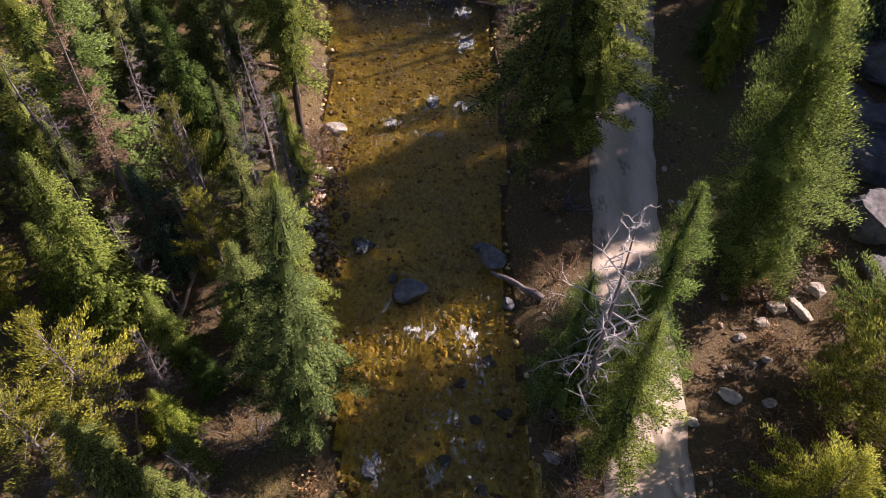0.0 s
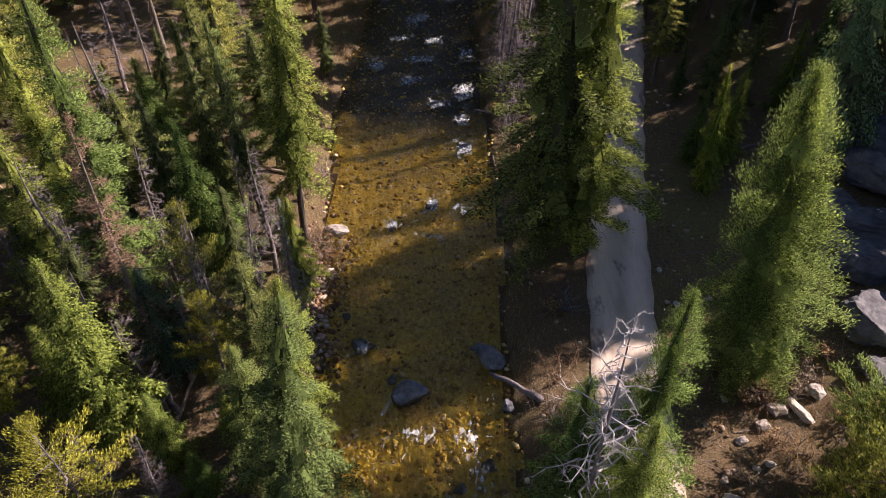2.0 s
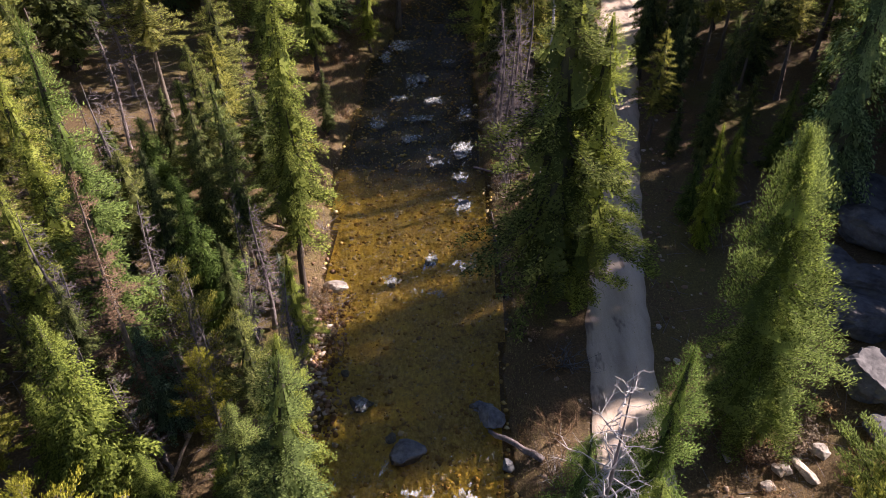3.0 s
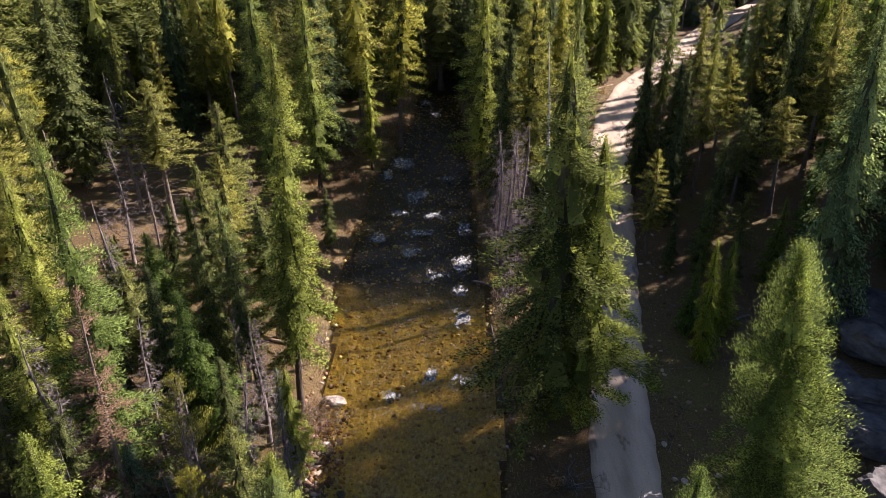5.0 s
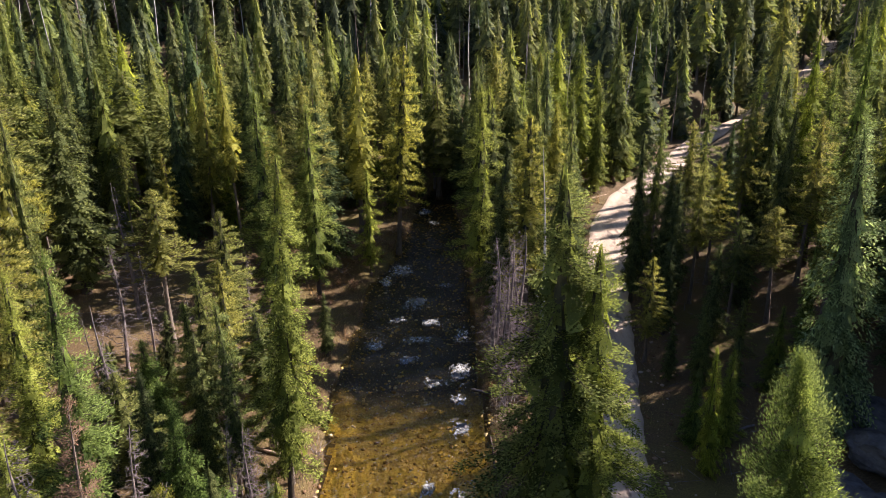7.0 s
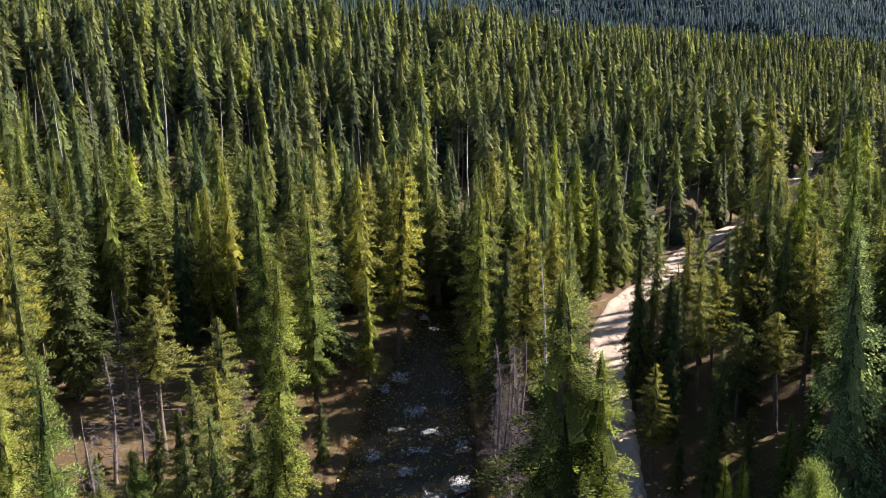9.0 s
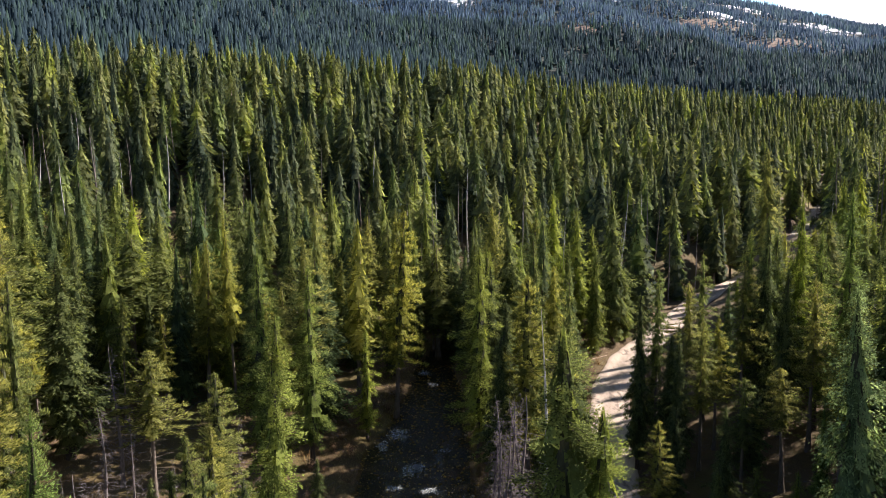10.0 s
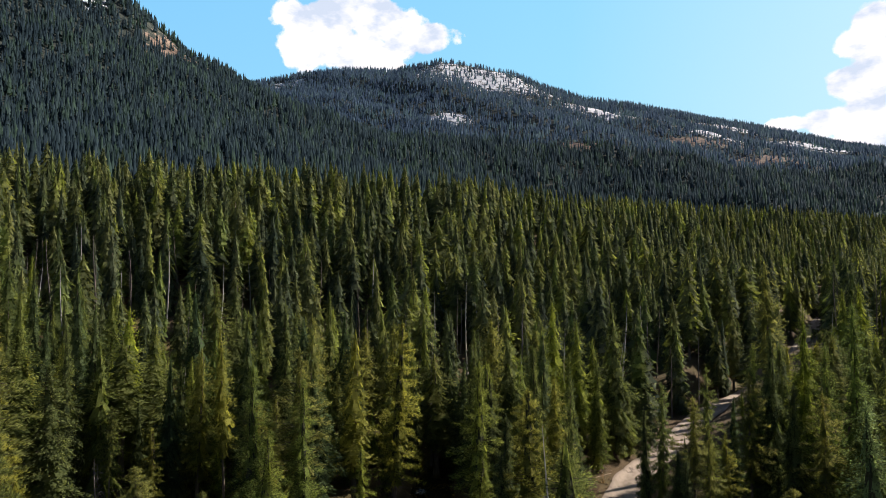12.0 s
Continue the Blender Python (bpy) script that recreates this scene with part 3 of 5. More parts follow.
def snag_meshes(seed, h, r, n, wood, twig=3, girth=0.011, low=0.15, hang=-0.1, crook=0.35, limbs=None):
    """A bare dead tree: trunk, and branches that fork into crooked twigs."""
    rng = np.random.default_rng(seed)
    tv, tf, _ = stem(rng, h, h * girth + 0.04, 8, 14, 0.3)
    segs = []
    for i in range(n):
        t = low + (0.97 - low) * (i + rng.random()) / n
        a, ln = rng.uniform(0, 6.28), r * (1.15 - t) * rng.uniform(0.5, 1.25)
        p, d = np.array([0, 0, t * h]), np.array([math.cos(a), math.sin(a), hang + 0.25 * rng.normal()])
        rad, bits = 0.014 + 0.016 * ln, 4
        for j in range(bits):
            d = d + crook * rng.normal(size=3) * [1, 1, 0.8]
            d /= np.linalg.norm(d)
            q = p + d * ln / bits
            r1 = rad * 0.7
            segs.append((p, q, rad, r1))
            for _ in range(twig if j else 0):
                e = d + 0.8 * rng.normal(size=3)
                e /= np.linalg.norm(e)
                segs.append((q, q + e * ln * rng.uniform(0.12, 0.32), r1 * 0.6, 0.003))
            p, rad = q, r1
    bv, bf = tubes(segs, 3)
    return mesh_of("trunk", tv, [tf], wood, True), mesh_of("branchwork", bv, [bf], limbs or wood)


def tree(name, meshes, parts, x, y, h, own, girth=1.0, lean=(0, 0), turn=0.0, label="", category="tree", group=""):
    """A tree of its own on the ground at x, y; own: height of the meshes; lean: shift of its top in metres."""
    s = h / own
    ob = new(name)
    ob.empty_display_size = 0.3
    up = Vector((lean[0], lean[1], h)).normalized()
    tilt = Vector((0, 0, 1)).rotation_difference(up).to_matrix().to_4x4()
    ob.matrix_world = Matrix.Translation((x, y, float(land(x, y)))) @ tilt @ Matrix.Rotation(turn, 4, "Z") @ Matrix.Diagonal((s * girth, s * girth, s, 1))
    for me, part_name in zip(meshes, parts):
        o = new(part_name, me)
        o.parent = ob
        if part_name == "branchwork":
            tagged(o, kind="stuff")
    return tagged(ob, label, category, group)


TC, TB = ("trunk", "crown"), ("trunk", "branchwork")
# kinds of tree, each 20 m high as built: near, middling and low detail
KINDS = {
    "spruce": [conifer_meshes(s, 20, 2.5, 0.12, 32, 5, 199, 0.25, 1.0, -0.35, leaf=SPRUCE, wood=BARK, core=0.62, inner=True) for s in (1, 2)],
    "fir": [conifer_meshes(s, 20, 5.0, 0.04, 23, 7, 210, 0.37, 1.1, -0.05, leaf=FIR, wood=BARK, core=0.6, inner=True) for s in (4, 5)],
    "pine": [conifer_meshes(s, 20, 2.8, 0.28, 28, 5, 163, 0.26, 0.85, 0.15, 0.7, 0.2, leaf=PINE, wood=PALE_BARK, stubs=50, core=0.4, inner=True) for s in (6, 7)],
    "larch": [conifer_meshes(s, 20, 3.3, 0.14, 24, 5, 230, 0.27, 1.0, -0.05, 0.15, 0.15, leaf=LARCH, wood=BARK, core=0.42, inner=True) for s in (9, 10)],
    "big_pine": [conifer_meshes(11, 20, 6.0, 0.06, 32, 8, 520, 0.27, 0.8, 0.08, 0.3, 0.08, leaf=BIG_PINE, wood=PALE_BARK, up=1.5, core=0.6)],
    "open_pine": [conifer_meshes(17, 20, 8.6, 0.08, 22, 6, 312, 0.53, 0.8, 0.25, 1.0, 0.2, leaf=BIG_PINE, wood=PALE_BARK, up=1.8, stubs=40, core=0.0)],
    "open_fir": [conifer_meshes(19, 20, 6.2, 0.03, 19, 6, 421, 0.31, 1.0, 0.0, 0.2, 0.2, leaf=FIR, wood=BARK, up=1.3, core=0.42, inner=True)],
    "blue_spruce": [conifer_meshes(12, 20, 5.6, 0.04, 20, 6, 230, 0.42, 1.0, -0.1, leaf=BLUE, wood=BARK, core=0.65, inner=True)],
    "yellow_pine": [conifer_meshes(13, 20, 6.4, 0.15, 20, 5, 224, 0.38, 0.75, 0.2, 1.0, 0.3, leaf=YELLOW, wood=DEADWOOD, stubs=60, core=0.0)],
    "rust_pine": [conifer_meshes(14, 20, 2.5, 0.22, 26, 4, 102, 0.25, 0.8, -0.1, 0.3, 0.4, leaf=RUST, wood=PALE_BARK, stubs=60, core=0.0)],
    "bank_spruce": [conifer_meshes(3, 20, 3.0, 0.2, 32, 6, 220, 0.26, 0.8, -0.3, 0.1, 0.1, leaf=OLIVE, wood=BARK, stubs=24, core=0.5, inner=True)],
    "ragged_spruce": [conifer_meshes(15, 20, 3.6, 0.08, 28, 5, 294, 0.24, 0.62, -0.2, 0.2, 0.2, leaf=OLIVE, wood=BARK, stubs=50, core=0.55, inner=True)],
}
KINDS_MID = {
    "spruce": [conifer_meshes(s, 20, 2.9, 0.10, 32, 6, 96, 0.31, 1.0, -0.35, leaf=SPRUCE, wood=BARK, core=0.6) for s in (61, 62)],
    "fir": [conifer_meshes(s, 20, 3.8, 0.06, 27, 6, 96, 0.38, 1.1, -0.05, leaf=FIR, wood=BARK, core=0.55) for s in (63, 64)],
    "pine": [conifer_meshes(s, 20, 2.9, low, 25, 5, 105, 0.31, 0.85, 0.1, 0.4, 0.2, leaf=PINE, wood=PALE_BARK, stubs=46, core=0.38) for s, low in ((65, 0.28), (66, 0.42), (69, 0.52))],
    "larch": [conifer_meshes(s, 20, 3.3, 0.15, 26, 6, 100, 0.31, 1.0, -0.05, 0.15, 0.15, leaf=LARCH, wood=BARK, core=0.42) for s in (67, 68)],
}
KINDS_LOW = {
    "spruce": [conifer_meshes(s, 20, 3.0, 0.08, 30, 6, 38, 0.40, 1.0, -0.35, leaf=SPRUCE, wood=BARK, sides=5, core=0.68) for s in (21, 22, 23)],
    "fir": [conifer_meshes(s, 20, 3.4, 0.08, 25, 6, 38, 0.44, 1.1, -0.15, leaf=FIR, wood=BARK, sides=5, core=0.68) for s in (24, 25)],
    "pine": [conifer_meshes(s, 20, 2.8, low, 25, 6, 36, 0.40, 0.85, 0.0, 0.2, 0.15, leaf=PINE, wood=PALE_BARK, sides=5, core=0.58) for s, low in ((26, 0.28), (27, 0.38), (28, 0.5))],
    "larch": [conifer_meshes(s, 20, 3.5, 0.12, 27, 6, 40, 0.40, 1.0, -0.1, 0.1, 0.12, leaf=LARCH, wood=BARK, sides=5, core=0.6) for s in (29, 30)],
}
SNAGS = [snag_meshes(s, 14, 1.5, 100, DEADWOOD, 6, girth=0.006, hang=-0.3, crook=0.65) for s in (41, 42, 43)]
LABELS = {"spruce": "dense dark green spruce with a narrow crown", "fir": "bright green young fir with a full conical crown",
          "pine": "slender olive green pine with a bare lower trunk", "larch": "fresh yellow-green larch with a feathery crown",
          "big_pine": "broad yellow-green pine with tufted boughs beside the road", "blue_spruce": "small blue-green spruce below taller trees",
          "yellow_pine": "yellowish pine with tufted twigs and dead branches", "rust_pine": "dying pine with rust-brown needles",
          "open_pine": "spreading yellow-green pine with open tufted boughs", "open_fir": "open-crowned green fir on the bank above the creek",
          "bank_spruce": "tall green spruce with a bare foot on the gravel bank",
          "ragged_spruce": "ragged olive green spruce on the creek bank"}


def named(kind):
    return {"bank_spruce": "spruce", "open_pine": "pine", "open_fir": "fir_tree"}.get(kind, kind if kind.endswith(("pine", "spruce")) else kind + "_tree")


# trees that can be told apart, and unseen ones added for shade: kind, x, y, height, girth, lean of the top
TREES = [
    ("bank_spruce", -9.9, 33.3, 22.0, 0.72, (0.9, 0.2)),
    ("fir", -13.6, 29.6, 10.5, 0.95, (-0.9, 0)),
    ("fir", -15.7, 18.6, 10.8, 0.95, (-0.2, 0)),
    ("blue_spruce", -14.8, 22.6, 6.7, 1.0, (0, 0)),
    ("fir", -17.9, 18.9, 6.5, 1.0, (0, 0)),
    ("ragged_spruce", -6.5, 13.2, 14.8, 0.78, (1.7, 0)),
    ("yellow_pine", -14.0, 12.7, 9.4, 0.9, (0, 0)),
    ("yellow_pine", -15.2, 10.6, 8.5, 1.0, (0, 0)),
    ("rust_pine", -15.3, 22.3, 15.0, 1.0, (0.5, 0)),
    ("larch", -16.9, 25.2, 19.5, 0.85, (0.5, 0)),
    ("fir", -11.0, 15.4, 3.2, 1.3, (0, 0)),
    ("fir", -10.4, 18.4, 3.4, 1.2, (0, 0)),
    ("spruce", -12.6, 10.0, 8.0, 1.4, (0, 0)),
    ("spruce", -10.2, 11.0, 5.0, 1.5, (0, 0)),
    ("fir", -13.0, 17.0, 5.0, 1.1, (0, 0)),
    ("spruce", -20.5, 14.5, 8.0, 1.3, (0, 0)),
    ("spruce", -12.0, 27.5, 8.0, 1.2, (0, 0)),
    ("spruce", -17.5, 22.5, 9.0, 1.1, (0, 0)),
    ("pine", -22.0, 20.5, 12.0, 1.1, (0, 0)),
    ("larch", -22.5, 31.0, 16.0, 1.0, (0, 0)),
    ("yellow_pine", -12.7, 23.7, 9.7, 0.65, (0, 0)),
    ("yellow_pine", -11.4, 21.0, 7.0, 0.7, (0, 0)),
    ("larch", -19.0, 43.0, 9.1, 1.5, (0, 0)),
    ("fir", -15.6, 36.6, 5.6, 0.9, (0, 0)),
    ("fir", -11.9, 32.6, 4.4, 0.8, (0, 0)),
    ("blue_spruce", -10.6, 31.6, 4.2, 0.7, (0, 0)),
    ("ragged_spruce", -8.8, 27.6, 7.5, 0.9, (0, 0)),
    ("ragged_spruce", -7.4, 18.6, 10.5, 1.0, (0.6, 0)),
    ("ragged_spruce", -8.4, 15.8, 9.5, 1.0, (0.4, 0)),
    ("pine", -9.4, 21.4, 9.0, 1.4, (0, 0)),
    ("spruce", -9.6, 8.6, 7.0, 1.5, (0, 0)),
    ("fir", -11.8, 13.0, 4.0, 1.3, (0, 0)),
    ("pine", -12.4, 33.4, 14.0, 0.9, (-0.6, 0)),
    ("spruce", -14.5, 33.6, 12.0, 1.1, (0, 0)),
    ("spruce", -16.6, 31.2, 11.0, 1.1, (0, 0)),
    ("spruce", -19.6, 30.5, 12.0, 1.1, (0, 0)),
    ("larch", -21.0, 26.0, 13.0, 1.1, (0, 0)),
    ("pine", 15.9, 53.3, 9.5, 1.4, (0, 0)),
    ("big_pine", 14.5, 22.2, 16.8, 0.66, (-1.7, 0.6)),
    ("open_fir", 7.5, 15.8, 12.6, 0.66, (0.2, 0)),
    ("open_fir", 4.7, 14.8, 9.4, 0.8, (0, 0)),
    ("open_fir", 6.6, 12.9, 9.6, 0.85, (0, 0)),
    ("blue_spruce", 24.8, 41.0, 20.5, 0.6, (-0.7, 0.3)),
    ("ragged_spruce", 5.2, 32.3, 21.3, 1.08, (0, 0)),
    ("ragged_spruce", 7.1, 32.0, 17.5, 1.05, (0, 0)),
    ("larch", -10.1, 72.3, 12.0, 1.0, (0, 0)),
    ("pine", -7.6, 79.6, 24.5, 1.0, (1.2, 0)),
    ("larch", -14.7, 65.8, 19.8, 0.95, (0, 0)),
    ("larch", -19.0, 64.1, 21.0, 1.1, (0, 0)),
    ("larch", 2.1, 68.6, 21.0, 1.2, (0, 0)),
    ("pine", 7.8, 80.0, 16.0, 1.5, (0, 0)),
    ("spruce", 17.4, 65.4, 17.2, 0.85, (0, 0)),
    ("pine", 20.6, 71.0, 18.0, 0.8, (0, 0)),
    ("pine", -24.7, 52.8, 14.3, 1.5, (0, 0)),
    ("pine", -18.0, 49.0, 14.2, 1.4, (0, 0)),
    ("pine", -16.6, 44.0, 12.0, 1.3, (0, 0)),
    ("spruce", -11.7, 54.2, 6.0, 1.4, (0, 0)),
    ("spruce", -37.0, 62.0, 19.5, 1.5, (0, 0)),
    ("larch", -45.0, 78.0, 18.5, 1.3, (0, 0)),
    ("pine", 27.2, 56.4, 10.6, 1.5, (-0.5, 0)),
    ("pine", 22.2, 49.7, 6.2, 1.6, (0, 0)),
    ("spruce", 25.7, 60.8, 6.8, 1.4, (0, 0)),
    ("spruce", 26.6, 60.5, 7.8, 1.3, (0, 0)),
    ("fir", 16.3, 38.2, 9.0, 0.55, (-0.4, 0)),
    ("fir", 16.2, 41.4, 4.8, 1.0, (0, 0)),
    ("fir", 18.2, 41.0, 7.2, 0.8, (0, 0)),
    ("spruce", 20.4, 45.6, 5.5, 1.4, (0, 0)),
    ("spruce", 18.6, 47.6, 7.5, 1.3, (0, 0)),
    ("spruce", 21.6, 54.4, 9.0, 1.2, (0, 0)),
    ("spruce", 18.6, 57.6, 8.5, 1.2, (0, 0)),
    ("pine", 24.2, 57.4, 10.0, 1.3, (0, 0)),
    ("spruce", 20.0, 51.4, 6.0, 1.4, (0, 0)),
    ("fir", 23.6, 46.4, 7.0, 0.8, (0, 0)),
    ("spruce", 17.0, 50.0, 5.0, 1.4, (0, 0)),
    ("fir", 27.4, 50.6, 10.0, 0.7, (0, 0)),
    ("spruce", 19.8, 61.0, 13.0, 1.0, (0, 0)),
    ("pine", 22.4, 62.6, 14.0, 1.0, (0, 0)),
    ("larch", 29.9, 71.0, 19.0, 0.75, (0, 0)),
    ("spruce", 31.3, 70.2, 20.3, 0.85, (0, 0)),
    ("pine", 28.6, 69.0, 17.0, 0.95, (0, 0)),
    ("fir", 36.4, 73.9, 21.5, 0.8, (0, 0)),
    ("larch", 38.9, 69.2, 21.6, 1.0, (0, 0)),
    ("spruce", 33.2, 69.2, 9.0, 1.2, (0, 0)),
    ("larch", 36.9, 59.5, 17.0, 1.0, (-0.7, 0)),
    ("larch", 34.5, 66.0, 19.0, 0.9, (0, 0)),
    ("pine", 25.0, 66.0, 13.0, 1.1, (0, 0)),
    ("pine", 23.2, 69.4, 16.0, 0.9, (0, 0)),
    ("pine", 26.5, 75.0, 17.0, 0.9, (0, 0)),
    ("pine", 32.4, 62.6, 16.0, 1.1, (0, 0)),
    ("pine", 30.4, 53.6, 13.0, 1.1, (0, 0)),
    # spruces added beyond the right edge of view, to shade road and creek
    ("spruce", 31.6, 40.4, 14.0, 1.4, (0, 0)),
    ("spruce", 37.0, 42.0, 28.0, 1.4, (0, 0)),
    ("spruce", 31.8, 45.6, 9.0, 1.4, (0, 0)),
    ("spruce", 38.0, 43.4, 28.0, 1.5, (0, 0)),
    ("spruce", 35.0, 51.6, 23.0, 1.4, (0, 0)),
    ("spruce", 37.0, 52.0, 26.0, 1.5, (0, 0)),
    ("spruce", 42.0, 44.6, 29.0, 1.4, (0, 0)),
    ("spruce", 33.4, 41.0, 22.0, 1.3, (0, 0)),
    ("spruce", 31.6, 36.6, 14.5, 1.3, (0, 0)),
    ("spruce", 31.4, 34.2, 14.0, 1.1, (0, 0)),
    ("spruce", 32.0, 32.8, 13.5, 0.9, (0, 0)),
    ("spruce", 40.2, 45.4, 28.0, 1.3, (0, 0)),
    ("spruce", 43.4, 45.6, 28.0, 1.6, (0, 0)),
    ("spruce", 35.4, 55.6, 23.0, 1.2, (0, 0)),
    ("open_pine", 17.0, 14.6, 7.4, 1.1, (0.6, 0)),
    ("open_pine", 13.9, 10.2, 5.6, 1.1, (0, 0)),
    ("open_pine", 18.6, 17.6, 6.6, 1.0, (0, 0)),
    ("open_pine", 19.0, 12.0, 6.4, 1.1, (0, 0)),
    ("pine", 6.0, 58.8, 20.2, 1.3, (0, 0)),
    ("spruce", 3.6, 58.0, 15.0, 1.2, (0, 0)),
    ("spruce", 4.4, 63.0, 17.0, 1.2, (0, 0)),
    ("spruce", 3.4, 74.5, 18.0, 1.2, (0, 0)),
    ("larch", 3.2, 80.5, 19.0, 1.2, (0, 0)),
    ("spruce", 2.4, 87.0, 18.0, 1.2, (0, 0)),
    ("spruce", -8.3, 111.0, 21.0, 1.1, (0, 0)),
    ("larch", 15.0, 112.0, 23.0, 1.4, (0, 0)),
    ("larch", 18.2, 108.0, 20.5, 1.3, (0, 0)),
]
taken = []
for i, (kind, x, y, h, w, lean) in enumerate(TREES):
    near = y < 48 and x < 26 or y < 82 and abs(x) < 20
    pool = KINDS if near or kind not in KINDS_MID else KINDS_MID if y < 90 and x < 27 + 0.2 * y else KINDS_LOW
    ms = pool[kind][i % len(pool[kind])]
    tree(named(kind), ms, TC, x, y, h, 20, w, lean, i * 2.4, LABELS[kind])
    taken.append((x, y, 1.5))
for i, (x, y, h) in enumerate([(3.0, 51.3, 12.4), (3.9, 52.6, 12.0), (5.0, 54.4, 11.3), (3.3, 49.0, 10.5), (4.8, 52.4, 12.5), (4.4, 48.0, 7.5), (2.8, 53.2, 10.0), (3.9, 46.2, 5.0), (-8.3, 25.4, 8.6), (-8.9, 24.2, 6.5), (-19.5, 25.3, 11.0),
                               (-18.2, 27.4, 9.0), (-13.8, 35.6, 10.1), (-30.0, 58.0, 13.0), (-27.0, 49.0, 11.0), (3.4, 45.0, 6.0), (43.8, 71.9, 10.5), (-21.5, 36.0, 12.0), (-12.6, 24.6, 9.0), (-11.8, 22.4, 7.5), (-15.8, 27.0, 10.5), (-17.6, 23.8, 9.5), (-19.6, 28.6, 9.5), (-10.6, 25.8, 8.5), (-14.2, 19.6, 7.0), (-8.2, 20.4, 8.0), (-12.4, 14.4, 6.0), (-14.6, 14.6, 6.0), (-11.0, 29.8, 9.5), (-9.8, 10.2, 5.0), (-13.2, 9.2, 5.5)]):
    tree("dead_tree", SNAGS[i % 3], TB, x, y, h, 14, 1.7, (0.5 * math.sin(i * 2.3), 0.4 * math.cos(i * 1.9)), i * 1.7, "bare grey dead conifer with fine broken twigs", "dead tree")
    taken.append((x, y, 1.2))
tree("dead_tree", snag_meshes(45, 14, 3.6, 66, DEADWOOD, 3, 0.006, 0.3, 0.1, 0.6, WHITEWOOD), TB, 5.3, 13.9, 13.4, 14, 1.1, (0.0, 0.4), 0.5, "bleached leaning snag with crooked white branches", "dead tree")
taken.append((5.7, 14.6, 1.5))

# the stand: trees scattered between creek, road and clearings
rng = np.random.default_rng(7)
CLEAR = [(-27, 70, 6), (-25, 56, 5), (-11, 60, 4), (-12, 50, 3), (-9, 80, 3), (18, 82, 5), (-9.5, 15, 4.5), (22, 27, 6.5), (12, 19, 5), (-12, 88, 5), (24, 37, 5), (14, 46, 3.5), (-34, 64, 5), (-20, 15, 2.5), (-11, 26, 2), (30, 31, 7), (38, 36, 6), (24, 17, 6), (31, 21, 6),
         (11, 52, 2.8), (12, 57, 2.8), (13.5, 62, 2.8), (14.5, 67, 2.8), (15.5, 72, 3.2), (17, 77, 4), (5.6, 24.5, 4), (5, 19, 3), (12.5, 31, 3), (13.5, 36, 3), (24, 86, 5), (28, 92, 4), (21, 79, 4), (18, 17, 5),
         (9, 43.5, 4), (20, 33, 5), (18, 38, 4), (21, 44, 4.5), (26, 45, 4.5), (14, 46.5, 4.5), (18.5, 49.5, 4.5), (22.5, 52, 4.5), (27, 54.5, 5), (31, 57, 5), (6, 41, 3), (5, 37, 3), (-22, 61, 4), (-30, 52, 4), (-27, 63, 4), (-42, 69, 3.5), (-38, 62, 3.5), (-32, 57, 4), (-17, 60, 2.5)]


def free(x, y):
    cx, cw = creek(y)
    if (abs(x - cx) < cw + 1.6 and y < 98) or abs(x - road_x(y)) < 3.0 + 0.006 * max(0, min(y, 200) - 60) or (abs(x) < 6 and y < 8):
        return False
    if 60 < y < 112 and 0 < x - road_x(y) < 3.6:
        return False
    # the road lies in the sun along some reaches
    for y0 in (76, 79, 82, 85, 88, 91, 94, 108, 112, 116, 120, 140):
        d = (x - road_x(y0)) / 0.848
        if 0 < d < 26 and abs(y - y0 - 0.51 * d) < 1.5:
            return False
    return not any((x - a) ** 2 + (y - b) ** 2 < r * r for a, b, r in CLEAR)


# places in the open, seen over the lower trees before them: x, y, half width
OPEN = [(-42, 70, 1.5), (-40, 67, 1.5), (-32, 56.5, 1.8), (-29.5, 59.5, 1.5), (-37, 61, 1.5), (-28.5, 52, 1.5), (-17, 60, 1.5), (-10.5, 65, 1.6), (-10, 70.5, 1.6), (-9, 76, 1.6), (-5, 88, 1.8), (-2, 94, 1.8),
        (17.5, 80, 1.6), (19.5, 88, 1.8), (21.8, 94, 1.8), (24.5, 100, 1.8), (29.5, 108, 1.8), (34.5, 116, 1.6), (41, 126, 1.6), (47, 136, 1.6), (54, 145, 1.6), (63, 155, 1.6), (104, 218, 2.2), (112, 232, 2.2), (138, 276, 2.6), (150, 297, 2.6)]


def headroom(x, y):
    """How high a tree may be at x, y that leaves the open places in sight from above the creek."""
    room = 40.0
    for a, b, wide in OPEN:
        q = y / b
        if 0.3 < q < 0.985 and abs(x - q * a) < wide + 1.0:
            room = min(room, 29.7 * (1 - q) + float(land(a, b)) * q - float(land(x, y)) + 0.6)
    return room


def scatter(n, x_of, y0, y1, gap, cell=4.0):
    grid, out = {}, []
    for a, b, r in taken:
        grid.setdefault((int(a // cell), int(b // cell)), []).append((a, b, r))
    for _ in range(n):
        y = math.sqrt(rng.uniform(y0 * abs(y0), y1 * y1)) if y0 >= 0 else rng.uniform(y0, y1)
        x = rng.uniform(*x_of(y))
        if not free(x, y):
            continue
        i, j = int(x // cell), int(y // cell)
        if any((x - a) ** 2 + (y - b) ** 2 < max(gap, r) ** 2 for di in (-1, 0, 1) for dj in (-1, 0, 1) for a, b, r in grid.get((i + di, j + dj), ())):
            continue
        grid.setdefault((i, j), []).append((x, y, gap))
        out.append((x, y))
    taken.extend((a, b, gap) for a, b in out)
    return out


